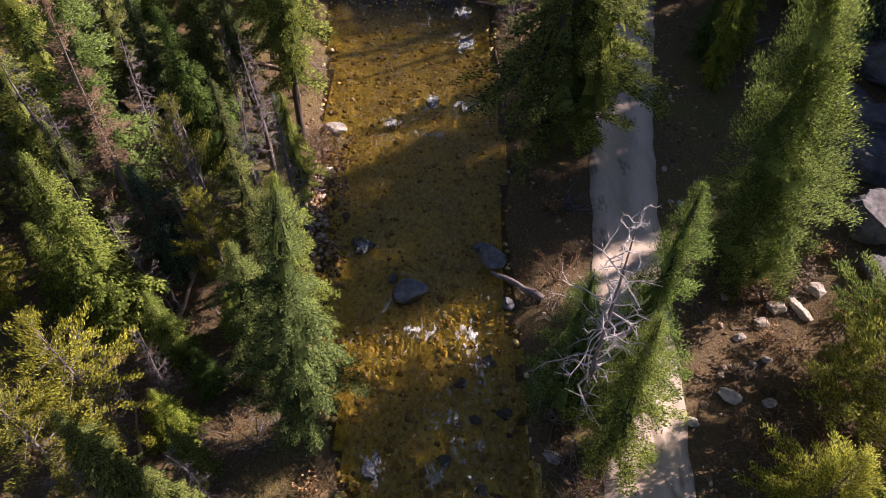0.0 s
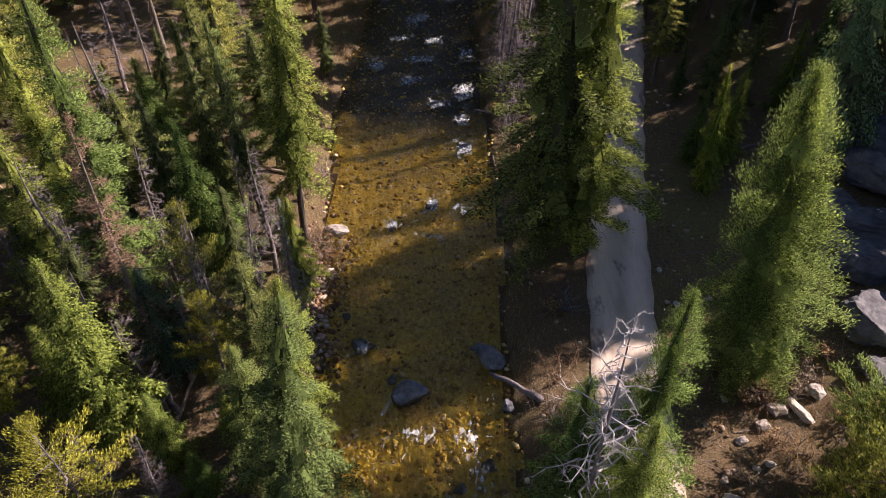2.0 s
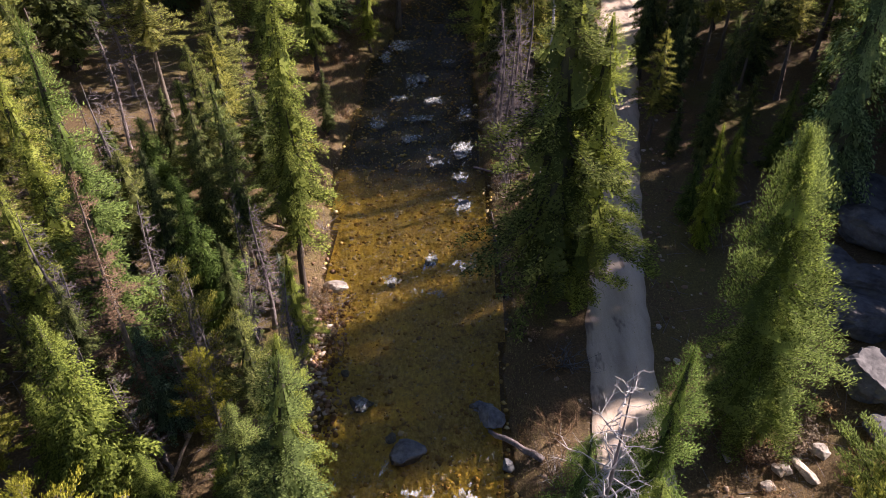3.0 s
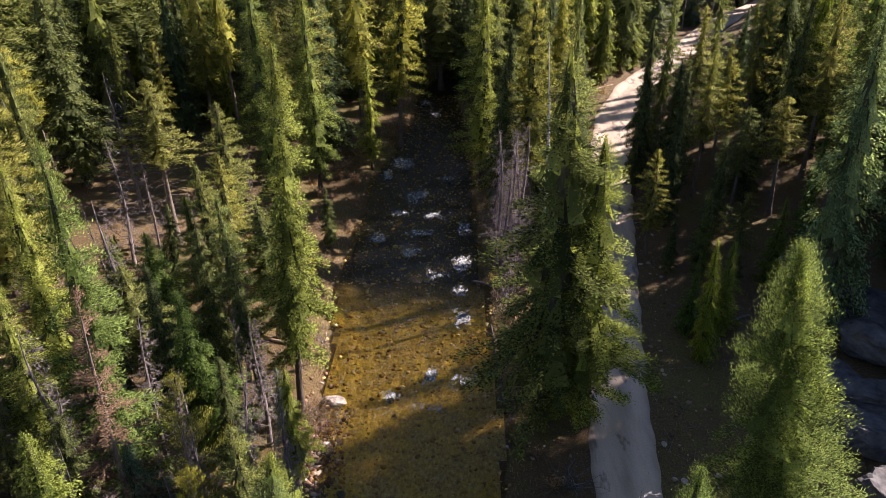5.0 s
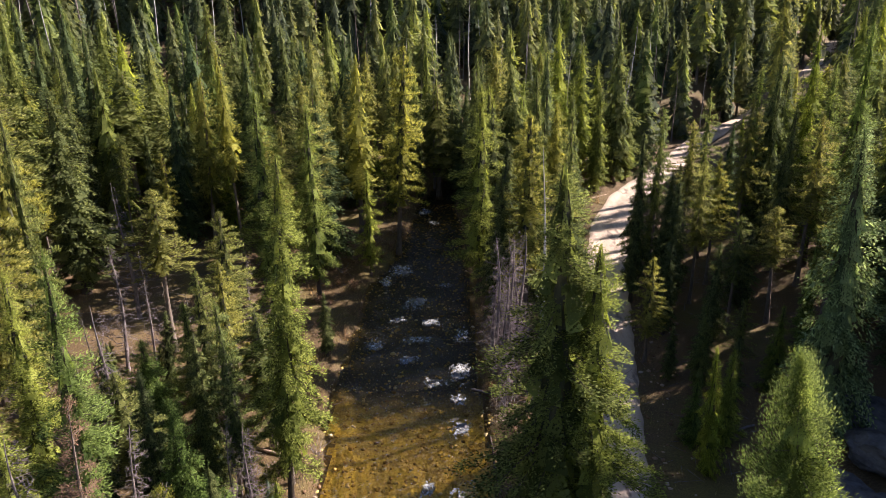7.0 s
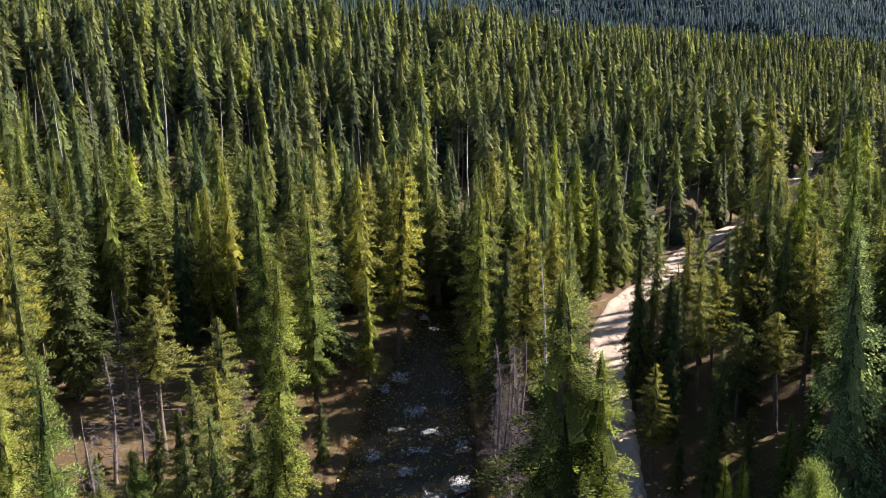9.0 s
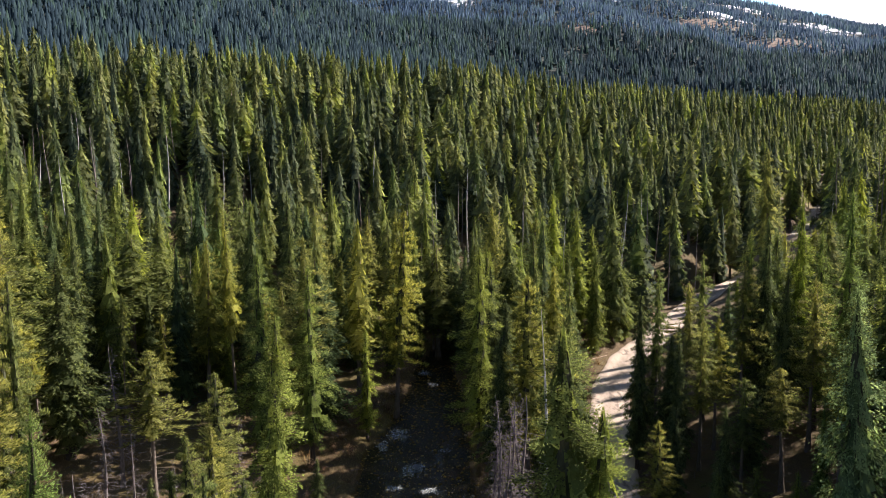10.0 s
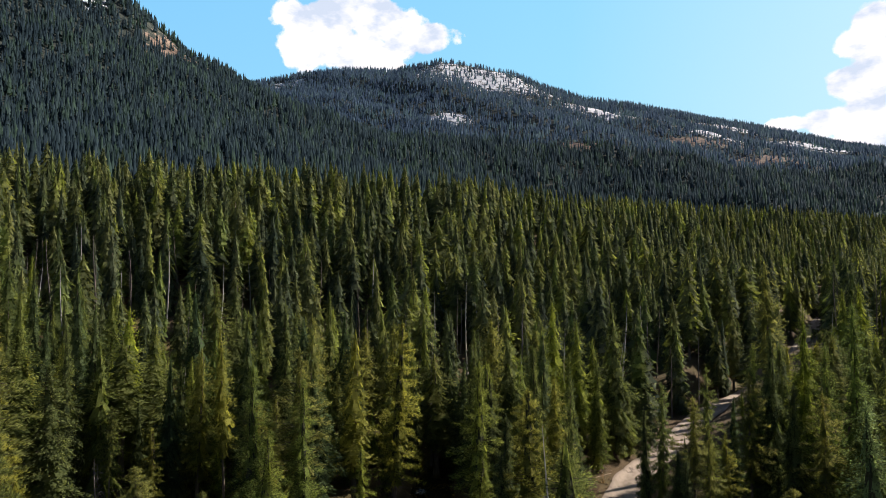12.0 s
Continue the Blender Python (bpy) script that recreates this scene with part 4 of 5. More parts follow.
def choose():
    q = rng.random()
    return "spruce" if q < 0.36 else "pine" if q < 0.68 else "larch" if q < 0.86 else "fir"


for x, y in scatter(1700, lambda y: (-0.70 * y - 10, 0.70 * y + 14), 12, 115, 3.0)[:480]:
    kind = choose()
    if x < -10 and 32 < y < 80 and rng.random() < 0.6:
        kind = "pine"
    h = rng.uniform(10, 24) if kind != "fir" else rng.uniform(6, 15)
    if y < 36:
        h *= 0.7 if x < 0 else 0.8
    if x > 0.42 * y + 6:
        h *= 0.7
    h = min(h, headroom(x, y))
    if h < 3.5:
        continue
    ms = KINDS_LOW[kind] if y > 75 else KINDS_MID[kind] if y > 52 else KINDS[kind]
    tree(named(kind), ms[rng.integers(len(ms))], TC, x, y, h, 20, math.exp(rng.normal() * 0.27) * (1.4 if h < 12 else 1.12), rng.normal(size=2) * 0.3, rng.uniform(0, 6.28),
         LABELS[kind], group="trees of the valley stand")


# bare standing trunks among the living ones
POLES = [snag_meshes(s, 14, 0.9, 16, w, 1, 0.008, 0.3, -0.2, 0.3) for s, w in ((71, DEADWOOD), (72, PALE_BARK), (73, WHITEWOOD))]
for i, (x, y) in enumerate(scatter(420, lambda y: (-0.62 * y - 4, 0.62 * y + 4), 40, 170, 1.6)[:110]):
    tall = min(rng.uniform(10, 21), headroom(x, y) + 3)
    if tall < 6:
        continue
    tree("dead_tree", POLES[i % 3], TB, x, y, tall, 14, 0.9, rng.normal(size=2) * 0.8, i * 1.1, "bare pale standing dead trunk with short stubs", "dead tree", "dead trunks in the stand")


# saplings and half-grown trees that crowd the near bank
for i, (x, y) in enumerate(scatter(500, lambda y: (-0.62 * y - 12, -9.5), 8, 46, 2.5)[:42]):
    kind = ("spruce", "fir", "larch", "pine")[int(rng.integers(4))]
    ms = KINDS[kind]
    tree(named(kind), ms[i % len(ms)], TC, x, y, max(2.5, min(rng.uniform(4, 12) * (0.8 if y < 20 else 1), headroom(x, y))), 20, rng.uniform(1.0, 1.5), rng.normal(size=2) * 0.3, rng.uniform(0, 6.28), LABELS[kind], group="half-grown trees near the creek")
for i, (x, y) in enumerate(scatter(300, lambda y: (-0.6 * y - 10, -10), 10, 60, 1.2)[:26]):
    tree("dead_tree", SNAGS[i % 3], TB, x, y, rng.uniform(5, 11), 14, 1.2, rng.normal(size=2) * 0.6, i * 1.3, "bare grey dead conifer with fine broken twigs", "dead tree")


def stand(name, places, kinds, leaf, wood, label, hs):
    """Many trees past counting, joined into one mesh with two materials."""
    vs, fs, ns, slots, at = [], [], [], [], 0
    for x, y in places:
        (tv, tf, tn), (cv, cf, cn) = kinds[rng.integers(len(kinds))]
        h = (rng.uniform(7, 14) if rng.random() < 0.22 else rng.triangular(hs[0], hs[1] - 4, hs[1])) / 20
        h = min(h, headroom(x, y) / 20) if y < 300 else h
        if h < 0.2:
            continue
        w = h * math.exp(rng.normal() * 0.3) * (1.4 if h < 0.7 else 1.18)
        a = rng.uniform(0, 6.28)
        m = np.array([[math.cos(a) * w, -math.sin(a) * w, 0], [math.sin(a) * w, math.cos(a) * w, 0], [0, 0, h]]).T
        o = np.array([x, y, float(land(x, y)) - 0.2])
        turn = np.array([[math.cos(a), -math.sin(a), 0], [math.sin(a), math.cos(a), 0], [0, 0, 1]]).T
        for v, f, nor, s in ((tv, tf, tn, 1), (cv, cf, cn, 0)):
            vs.append((v @ m + o).astype(np.float32))
            ns.append((nor @ turn).astype(np.float32))
            fs.append(f + at)
            slots.append(np.full(len(f), s, np.int32))
            at += len(v)
    me = mesh_of(name, np.concatenate(vs), [np.concatenate(fs)], [leaf, wood], normals=np.concatenate(ns))
    me.polygons.foreach_set("material_index", np.concatenate(slots))
    return tagged(new(name, me), label, "forest", kind="stuff")


def round_trunk(v, f):
    n = v * [1, 1, 0]
    return v, f, n / (np.linalg.norm(n, axis=1, keepdims=True) + 1e-9)


def simple(seed, r, low, whorls, per, twigs, size, shape, slope, core, sides=4):
    q = np.random.default_rng(seed)
    v, f, _ = crown(q, 20, r, low, whorls, per, twigs, size, shape, slope, 0.0, 0.0, core)
    tv, tf, _ = stem(q, 19.5, 0.2, sides, 3, 0.1)
    return round_trunk(tv, tf), (v, *rounded(v, f))


def tiered(seed, r, low, tiers, panels, shape):
    """A far conifer of ragged drooping boughs in tiers."""
    q = np.random.default_rng(seed)
    v, f = boughs(q, 20, r, low, shape, tiers, panels, 1.0, -0.35)
    tv, tf, _ = stem(q, 19.8, 0.2, 3, 2, 0.05)
    return round_trunk(tv, tf), (v, *rounded(v, f))


mid_spruce = [simple(s, 3.0, 0.06, 27, 5, 4, 0.8, 1.0, -0.4, 1.0) for s in (51, 52, 53)]
mid_pine = [simple(s, 2.9, 0.22, 22, 5, 4, 0.8, 0.85, -0.1, 1.0) for s in (54, 55, 56)]
far_spruce = [tiered(s, 3.1, 0.06, 22, 7, 1.05) for s in (57, 58, 59)]
far_pine = [tiered(s, 2.9, 0.22, 18, 7, 0.85) for s in (60, 61)]
pts = scatter(4600, lambda y: (-0.70 * y - 8, 0.70 * y + 8), 115, 215, 3.7)
half = rng.random(len(pts)) < 0.55
stand("spruce_stand", [p for p, b in zip(pts, half) if b], mid_spruce, STAND_SPRUCE, BARK, "dark green spruces crowding the valley slope", (12, 25))
stand("pine_stand", [p for p, b in zip(pts, half) if not b], mid_pine, STAND_PINE, PALE_BARK, "olive green pines with bare pale trunks on the slope", (14, 25))
pts = [p for p in scatter(9500, lambda y: (-0.70 * y, 0.70 * y), 215, 640, 4.0, 5.0) if p[1] < bench(p[0])[1] + 45]
half = rng.random(len(pts)) < 0.5
stand("spruce_stand", [p for p, b in zip(pts, half) if b], far_spruce, STAND_SPRUCE, BARK, "dark green spruce forest on the bench", (13, 25))
stand("pine_stand", [p for p, b in zip(pts, half) if not b], far_pine + far_spruce[:1], STAND_PINE, PALE_BARK, "olive green conifer forest on the bench", (15, 25))


def mountain_forest(n, y0, y1, h0, h1, skirts, leaf):
    """Cones of three ragged skirts, as many as the slopes carry; thin where the ground is bare."""
    q = np.random.default_rng(int(y0))
    y = np.sqrt(q.uniform(y0 * y0, y1 * y1, n))
    x = y * q.uniform(-0.74, 0.74, n)
    bare = np.zeros(n)
    for cx, cy, ra, rb in SNOW + SCREE:
        bare = np.maximum(bare, 1.15 - np.hypot((x - cx) / ra, (y - cy) / rb))
    keep = (q.random(n) > 0.82 * np.clip(bare * 1.6, 0, 0.9)) & (y > bench(x)[1] + 45)
    x, y = x[keep], y[keep]
    n = len(x)
    z = land(x, y)
    h, sides = q.triangular(h0, h0 + 0.4 * (h1 - h0), h1, n), 5
    w = h * q.uniform(0.11, 0.18, n)
    vs, fs, ns, at = [], [], [], 0
    for lo, hi, wide in skirts:
        a = q.uniform(0, 6.28, n)[:, None] + np.arange(sides) * 2 * math.pi / sides
        rr = (w * wide)[:, None] * q.uniform(0.65, 1.25, (n, sides))
        ring = np.stack([x[:, None] + np.cos(a) * rr, y[:, None] + np.sin(a) * rr, (z + h * lo)[:, None] + 0.07 * h[:, None] * q.normal(size=(n, sides))], -1)
        top = np.stack([x, y, z + h * hi], -1)[:, None]
        vs.append(np.concatenate([ring, top], 1).reshape(-1, 3))
        nor = np.stack([np.cos(a), np.sin(a), 0 * a + 1.3], -1)
        ns.append(np.concatenate([nor, np.tile([0.0, 0.0, 1.6], (n, 1, 1))], 1).reshape(-1, 3))
        k0 = np.arange(sides)
        f = np.stack([k0, (k0 + 1) % sides, 0 * k0 + sides], -1)
        fs.append((f[None] + (np.arange(n) * (sides + 1))[:, None, None]).reshape(-1, 3) + at)
        at += n * (sides + 1)
    nor = np.concatenate(ns)
    me = mesh_of("mountain_forest", np.concatenate(vs), [np.concatenate(fs)], leaf, normals=nor / np.linalg.norm(nor, axis=1, keepdims=True))
    return tagged(new("mountain_forest", me), "dark conifer forest covering the mountain slopes, tinted with blue haze", "forest", kind="stuff")


mountain_forest(26000, 200, 1150, 11, 22, ((0.08, 0.62, 1.0), (0.34, 0.84, 0.72), (0.6, 1.0, 0.45)), HAZY_SPUR_FIR)
mountain_forest(38000, 1150, 1900, 9, 18, ((0.08, 0.75, 1.0), (0.45, 1.0, 0.6)), HAZY_FAR_FIR)


# ---- the sky beyond the ridge ----
ang = np.radians(np.linspace(52, 128, 45))
hgt = np.linspace(-200, 2150, 14)
A, H = np.meshgrid(ang, hgt)
i = np.arange(A.size).reshape(A.shape)
qd = np.stack([i[:-1, :-1], i[1:, :-1], i[1:, 1:], i[:-1, 1:]], -1).reshape(-1, 4)
tagged(new("backdrop", mesh_of("backdrop", np.stack([4750 * np.cos(A), 4750 * np.sin(A), H], -1), [qd], FAR_SKY, True)), "pale blue spring sky behind the mountains", "sky", kind="structure")

# ---- stones, logs, brush, foam and glints ----
def rock_mesh(seed, sub=3, rough=0.35, flat=0.65):
    """A broken, angular stone about 1 m in radius."""
    q = np.random.default_rng(seed)
    bm = bmesh.new()
    bmesh.ops.create_icosphere(bm, subdivisions=sub, radius=1)
    cuts = [(Vector(q.normal(size=3)).normalized(), q.uniform(0.5, 0.88)) for _ in range(15)]
    off = Vector(q.uniform(-50, 50, 3))
    for v in bm.verts:
        for n, d in cuts:
            e = v.co.dot(n) - d
            if e > 0:
                v.co -= n * e * 0.97
        v.co *= 1 + rough * 0.5 * noise.fractal(v.co * 1.8 + off, 0.7, 2.0, 4)
        v.co.z *= flat
    me = bpy.data.meshes.new("rock")
    bm.to_mesh(me)
    bm.free()
    return me


def rocks(mat, n, seed, sub=3):
    out = []
    for i in range(n):
        me = rock_mesh(seed + i, sub)
        me.materials.append(mat)
        out.append(me)
    return out


BOULDERS, PALES, WETS = rocks(GRANITE, 4, 300, 4), rocks(PALE_STONE, 4, 310), rocks(WET_STONE, 3, 320)


def rock(name, me, x, y, size, stretch=(1, 1, 1), turn=0.0, sink=0.25, label="", group=""):
    ob = new(name, me)
    z = float(land(x, y)) + size * (0.65 - sink) * stretch[2] * 0.9
    ob.matrix_world = Matrix.Translation((x, y, z)) @ Matrix.Rotation(turn, 4, "Z") @ Matrix.Diagonal((size * stretch[0], size * stretch[1], size * stretch[2], 1))
    return tagged(ob, label, "rock", group)


for i, (x, y, s, st) in enumerate([(22.5, 29.0, 2.2, (1.2, 1, 0.8)), (24.6, 31.5, 2.6, (1, 1.2, 0.7)), (23.0, 34.5, 2.2, (1.3, 1, 0.7)), (26.5, 36.0, 2.8, (1, 1, 0.8)), (21.2, 24.6, 1.9, (1, 1.1, 0.9)),
                                   (25.5, 26.5, 2.6, (1.1, 1, 0.9)), (20.6, 21.6, 1.0, (1.3, 1, 0.8)), (27.6, 40.6, 2.5, (1.2, 1.1, 0.7)), (28.5, 31.5, 3.0, (1, 1, 1)), (22.6, 38.6, 1.5, (1, 1, 0.8)), (23.8, 22.4, 1.8, (1, 1, 0.9))]):
    rock("boulder", BOULDERS[i % 4], x, y, s, st, i * 1.3, 0.2, "large grey granite boulder on the slope above the road", "boulders of the outcrop")
for i, (x, y, s, st) in enumerate([(15.5, 20.3, 0.55, (1, 0.9, 0.9)), (16.6, 20.2, 0.6, (1.4, 0.7, 0.8)), (12.2, 15.4, 0.48, (0.9, 1.2, 0.8)), (-8.1, 34.3, 0.75, (1.2, 0.8, 0.6)), (12.6, 38.0, 0.3, (1, 1, 1)),
                                   (10.3, 14.2, 0.35, (0.8, 1.2, 1)), (11.9, 30.2, 0.22, (1, 1, 1)), (12.3, 27.4, 0.26, (1, 1.2, 1)), (12.0, 24.8, 0.2, (1, 1, 1)), (13.4, 18.6, 0.3, (1, 1, 1)), (14.3, 17.4, 0.28, (1, 1, 1)),
                                   (13.9, 15.2, 0.3, (1, 1.3, 1)), (14.6, 19.4, 0.4, (1, 1, 1)), (13.2, 21.0, 0.25, (1, 1, 1)), (4.2, 12.4, 0.4, (0.8, 1.3, 1)), (17.6, 21.2, 0.5, (1, 1, 1))]):
    rock("rock", PALES[i % 4], x, y, s, st, i * 2.1, 0.3, "pale weathered stone lying beside the road or creek", "loose pale stones")
for i, (x, y, s, st) in enumerate([(-2.4, 21.5, 0.95, (1.1, 0.9, 0.9)), (1.8, 23.6, 0.75, (1.2, 1, 1.0)), (-5.3, 24.6, 0.6, (1, 1.2, 0.9)), (-1.9, 37.4, 0.5, (0.8, 1.3, 0.9)), (-4.5, 35.0, 0.4, (1.2, 0.8, 0.9)), (2.6, 20.6, 0.45, (1, 1, 1)),
                                   (-6.4, 26.9, 0.3, (1, 1, 1)), (0.3, 44.2, 0.6, (1, 1, 0.9)), (-0.2, 51.8, 0.6, (1.2, 1, 0.9)), (-5.0, 54.6, 0.5, (1, 1, 0.9)), (-7.6, 57.2, 0.5, (1, 1, 0.9)), (-4.4, 66.8, 0.8, (1.2, 1, 0.8)), (-6.4, 74.0, 0.6, (1, 1, 1)), (-5.2, 24.9, 0.55, (1.2, 0.8, 0.8)), (1.2, 24.6, 0.6, (0.7, 1.3, 0.8)), (0.2, 16.4, 0.35, (1, 1, 0.8)), (1.6, 17.6, 0.4, (1, 1, 0.8)), (0.9, 14.6, 0.35, (1, 1, 0.8)), (2.2, 14.8, 0.4, (1, 1, 0.8)), (-0.4, 12.6, 0.35, (1, 1, 0.8)), (1.2, 11.4, 0.4, (1, 1, 0.8)), 
                                   (0.2, 36.8, 0.35, (1, 1, 0.9)), (-3.4, 62.0, 0.5, (1, 1, 0.9)), (-3.6, 58.6, 0.4, (1, 1, 0.9)), (-3.6, 12.0, 0.5, (1, 1, 0.9)), (-0.4, 48.4, 0.4, (1, 1, 1)), (-3.4, 22.6, 0.4, (1, 1, 1))]):
    rock("creek_boulder", WETS[i % 3], x, y, s, st, i * 1.9, -0.1, "wet grey boulder standing in the running creek", "boulders in the creek")


def scattered_stones(name, n, place, size, mat, label, seed):
    """Small stones past counting, as one object."""
    q = np.random.default_rng(seed)
    bm = bmesh.new()
    bmesh.ops.create_icosphere(bm, subdivisions=1, radius=1)
    base = np.array([v.co[:] for v in bm.verts])
    tri = np.array([[v.index for v in f.verts] for f in bm.faces])
    bm.free()
    x, y = place(q, n)
    s = size[0] * (size[1] / size[0]) ** (q.random(n) ** 2.2)
    a = q.uniform(0, 6.28, n)
    shape = base[None] * (1 + 0.22 * q.normal(size=(n, len(base), 1))) * (s[:, None] * q.uniform(0.7, 1.3, (n, 3)) * [1, 1, 0.6])[:, None]
    rot = np.stack([np.cos(a), -np.sin(a), np.sin(a), np.cos(a)], -1).reshape(n, 2, 2)
    xy = np.einsum("nij,nkj->nki", rot, shape[..., :2])
    v = np.concatenate([xy + np.stack([x, y], -1)[:, None], (shape[..., 2] + (land(x, y) + 0.15 * s)[:, None])[..., None]], -1)
    f = tri[None] + (np.arange(n) * len(base))[:, None, None]
    return tagged(new(name, mesh_of(name, v, [f.reshape(-1, 3)], mat)), label, "stones", kind="stuff")


def in_creek(q, n):
    y = 8 + 92 * q.random(n) ** 1.5
    cx, cw = creek(y)
    return cx + cw * q.uniform(-1.08, 1.08, n), y


def on_gravel(q, n):
    y = q.normal(28, 3.5, n)
    cx, cw = creek(y)
    return cx - cw * (1.0 + 0.12 * q.normal(size=n)), y


def beside_road(q, n):
    y = 8 + 110 * q.random(n) ** 1.4
    return road_x(y) + q.choice([-1, 1, 1], n) * (2.0 + np.abs(q.normal(size=n)) * 2.0), y


BEDSTONE = Mat("bed_stones")
rnd = BEDSTONE.n("NewGeometry").outputs["Random Per Island"]
BEDSTONE.color(BEDSTONE.ramp(rnd, (0.0, (0.22, 0.13, 0.03)), (0.45, (0.40, 0.26, 0.055)), (0.85, (0.58, 0.43, 0.13)), (1.0, (0.6, 0.5, 0.32)))).rough(0.7)
GRAVEL = Mat("bank_gravel")
rnd = GRAVEL.n("NewGeometry").outputs["Random Per Island"]
GRAVEL.color(GRAVEL.ramp(rnd, (0.0, (0.10, 0.055, 0.03)), (0.6, (0.24, 0.14, 0.08)), (1.0, (0.46, 0.38, 0.30)))).rough(0.85)
scattered_stones("bed_stones", 5200, in_creek, (0.05, 0.2), BEDSTONE.m, "golden-brown stones on the creek bed", 5)
scattered_stones("gravel", 1800, on_gravel, (0.03, 0.22), GRAVEL.m, "reddish gravel and cobbles along the creek bank", 6)
scattered_stones("road_stones", 1100, beside_road, (0.04, 0.22), GRAVEL.m, "small stones strewn along the road edges", 8)


def log(x0, y0, x1, y1, r, mat, label, lift=0.0, group=""):
    """A fallen trunk lying between two places."""
    q = np.random.default_rng(int(abs(x0 * 37 + y0 * 91)) + 1)
    n = 7
    t = np.linspace(0, 1, n)
    ax = np.stack([x0 + (x1 - x0) * t, y0 + (y1 - y0) * t, 0 * t], -1)
    ax[:, 2] = np.interp(t, [0, 1], [float(land(x0, y0)), float(land(x1, y1))]) + r * 0.75 + lift
    ax[1:-1] += q.normal(size=(n - 2, 3)) * r * 0.25
    rad = r * (1 - 0.45 * t)
    along = ax[-1] - ax[0]
    along /= np.linalg.norm(along)
    u = np.cross(along, [0, 0, 1.0])
    u /= np.linalg.norm(u)
    w = np.cross(u, along)
    th = np.arange(8) * math.pi / 4
    ring = u[None] * np.cos(th)[:, None] + w[None] * np.sin(th)[:, None]
    v = ax[:, None] + ring[None] * (rad[:, None] * (1 + 0.1 * q.normal(size=(n, 8))))[..., None]
    i0 = np.arange(n * 8).reshape(n, 8)
    i1 = np.roll(i0, -1, 1)
    f = np.stack([i0[:-1], i0[1:], i1[1:], i1[:-1]], -1).reshape(-1, 4)
    caps = np.array([i0[0], i0[-1][::-1]])
    ob = new("log", mesh_of("log", v, [f, caps], mat, True))
    return tagged(ob, label, "log", group)


log(-8.6, 26.0, -8.8, 28.8, 0.16, LOGWOOD, "pale barkless log lying on the gravel bank")
log(4.2, 20.6, 1.7, 22.9, 0.2, DEADWOOD, "grey log sloping from the bank into the creek", 0.1)
log(2.9, 33.4, 2.3, 43.0, 0.10, BARK, "thin brown log lying along the creek bank")
log(1.0, 49.6, 2.6, 48.6, 0.12, DEADWOOD, "short grey log at the edge of the creek")
log(-13.6, 21.6, -15.0, 24.0, 0.14, LOGWOOD, "cut pale log lying under small spruces")
log(-12.9, 21.9, -14.2, 24.1, 0.13, LOGWOOD, "cut pale log lying under small spruces")
log(17.0, 41.4, 21.0, 42.6, 0.14, DEADWOOD, "grey fallen trunk lying in shade beside the road")
q = np.random.default_rng(77)
placed = 0
for _ in range(600):
    y = 9 + 105 * q.random() ** 0.8
    x = q.uniform(-0.62 * y - 8, -9) if q.random() < 0.8 else q.uniform(14, 0.6 * y + 10)
    a, ln = q.uniform(0, 3.14), q.uniform(2, 7)
    if placed < 75 and free(x, y) and free(x + math.cos(a) * ln, y + math.sin(a) * ln):
        log(x, y, x + math.cos(a) * ln, y + math.sin(a) * ln, q.uniform(0.05, 0.15), (LOGWOOD, DEADWOOD, PALE_BARK)[placed % 3], "fallen weathered trunk lying on the forest floor", 0, "deadfall on the forest floor")
        placed += 1


def litter_sticks(n, seed):
    """Broken twigs past counting on the forest floor."""
    q = np.random.default_rng(seed)
    y = 8 + 90 * q.random(n)
    x = np.where(q.random(n) < 0.7, -9 - q.random(n) * (0.55 * y + 8), 11.5 + q.random(n) * (0.5 * y + 4))
    a, ln = q.uniform(0, 6.28, n), q.uniform(0.4, 1.8, n)
    z = land(x, y)
    segs = [(np.array([x[i], y[i], z[i] + 0.03]), np.array([x[i] + math.cos(a[i]) * ln[i], y[i] + math.sin(a[i]) * ln[i], z[i] + 0.06 + 0.2 * q.random()]), 0.02 + 0.015 * q.random(), 0.008) for i in range(n)]
    v, f = tubes(segs, 3)
    return tagged(new("fallen_twigs", mesh_of("fallen_twigs", v, [f], DEADWOOD)), "grey broken twigs strewn over the forest floor", "twigs", kind="stuff")


litter_sticks(2600, 91)


def shrub_mesh(seed, n, mat, spreading=0.8, leafy=False):
    """A bush of thin forking stems about 1 m high."""
    q = np.random.default_rng(seed)
    segs = []
    for _ in range(n):
        d = np.array([*(q.normal(size=2) * spreading), 1.0])
        d /= np.linalg.norm(d)
        p, ln, r = np.array([*(q.normal(size=2) * 0.12), -0.05]), q.uniform(0.45, 1.1), 0.017
        for j in range(3):
            e = d + 0.25 * q.normal(size=3)
            e2 = p + e * ln / 3
            segs.append((p, e2, r, r * 0.7))
            if j:
                for _ in range(3):
                    segs.append((e2, e2 + (d + 0.7 * q.normal(size=3)) * ln * 0.22, r * 0.55, 0.002))
            p, d, r = e2, e / np.linalg.norm(e), r * 0.7
    v, f = tubes(segs, 3)
    if leafy:
        m = n * 14
        th, h = q.uniform(0, 6.28, m), q.uniform(0.2, 0.95, m)
        at = np.stack([np.cos(th) * h * spreading * 0.8 * q.random(m), np.sin(th) * h * spreading * 0.8 * q.random(m), h], -1)
        o = q.normal(size=(m, 3))
        o /= np.linalg.norm(o, axis=1, keepdims=True)
        v, f = spread([(v, f), sprays(q, at, o, 0.11, 0.04, 0)])
    return mesh_of("shrub", v, [f], mat)


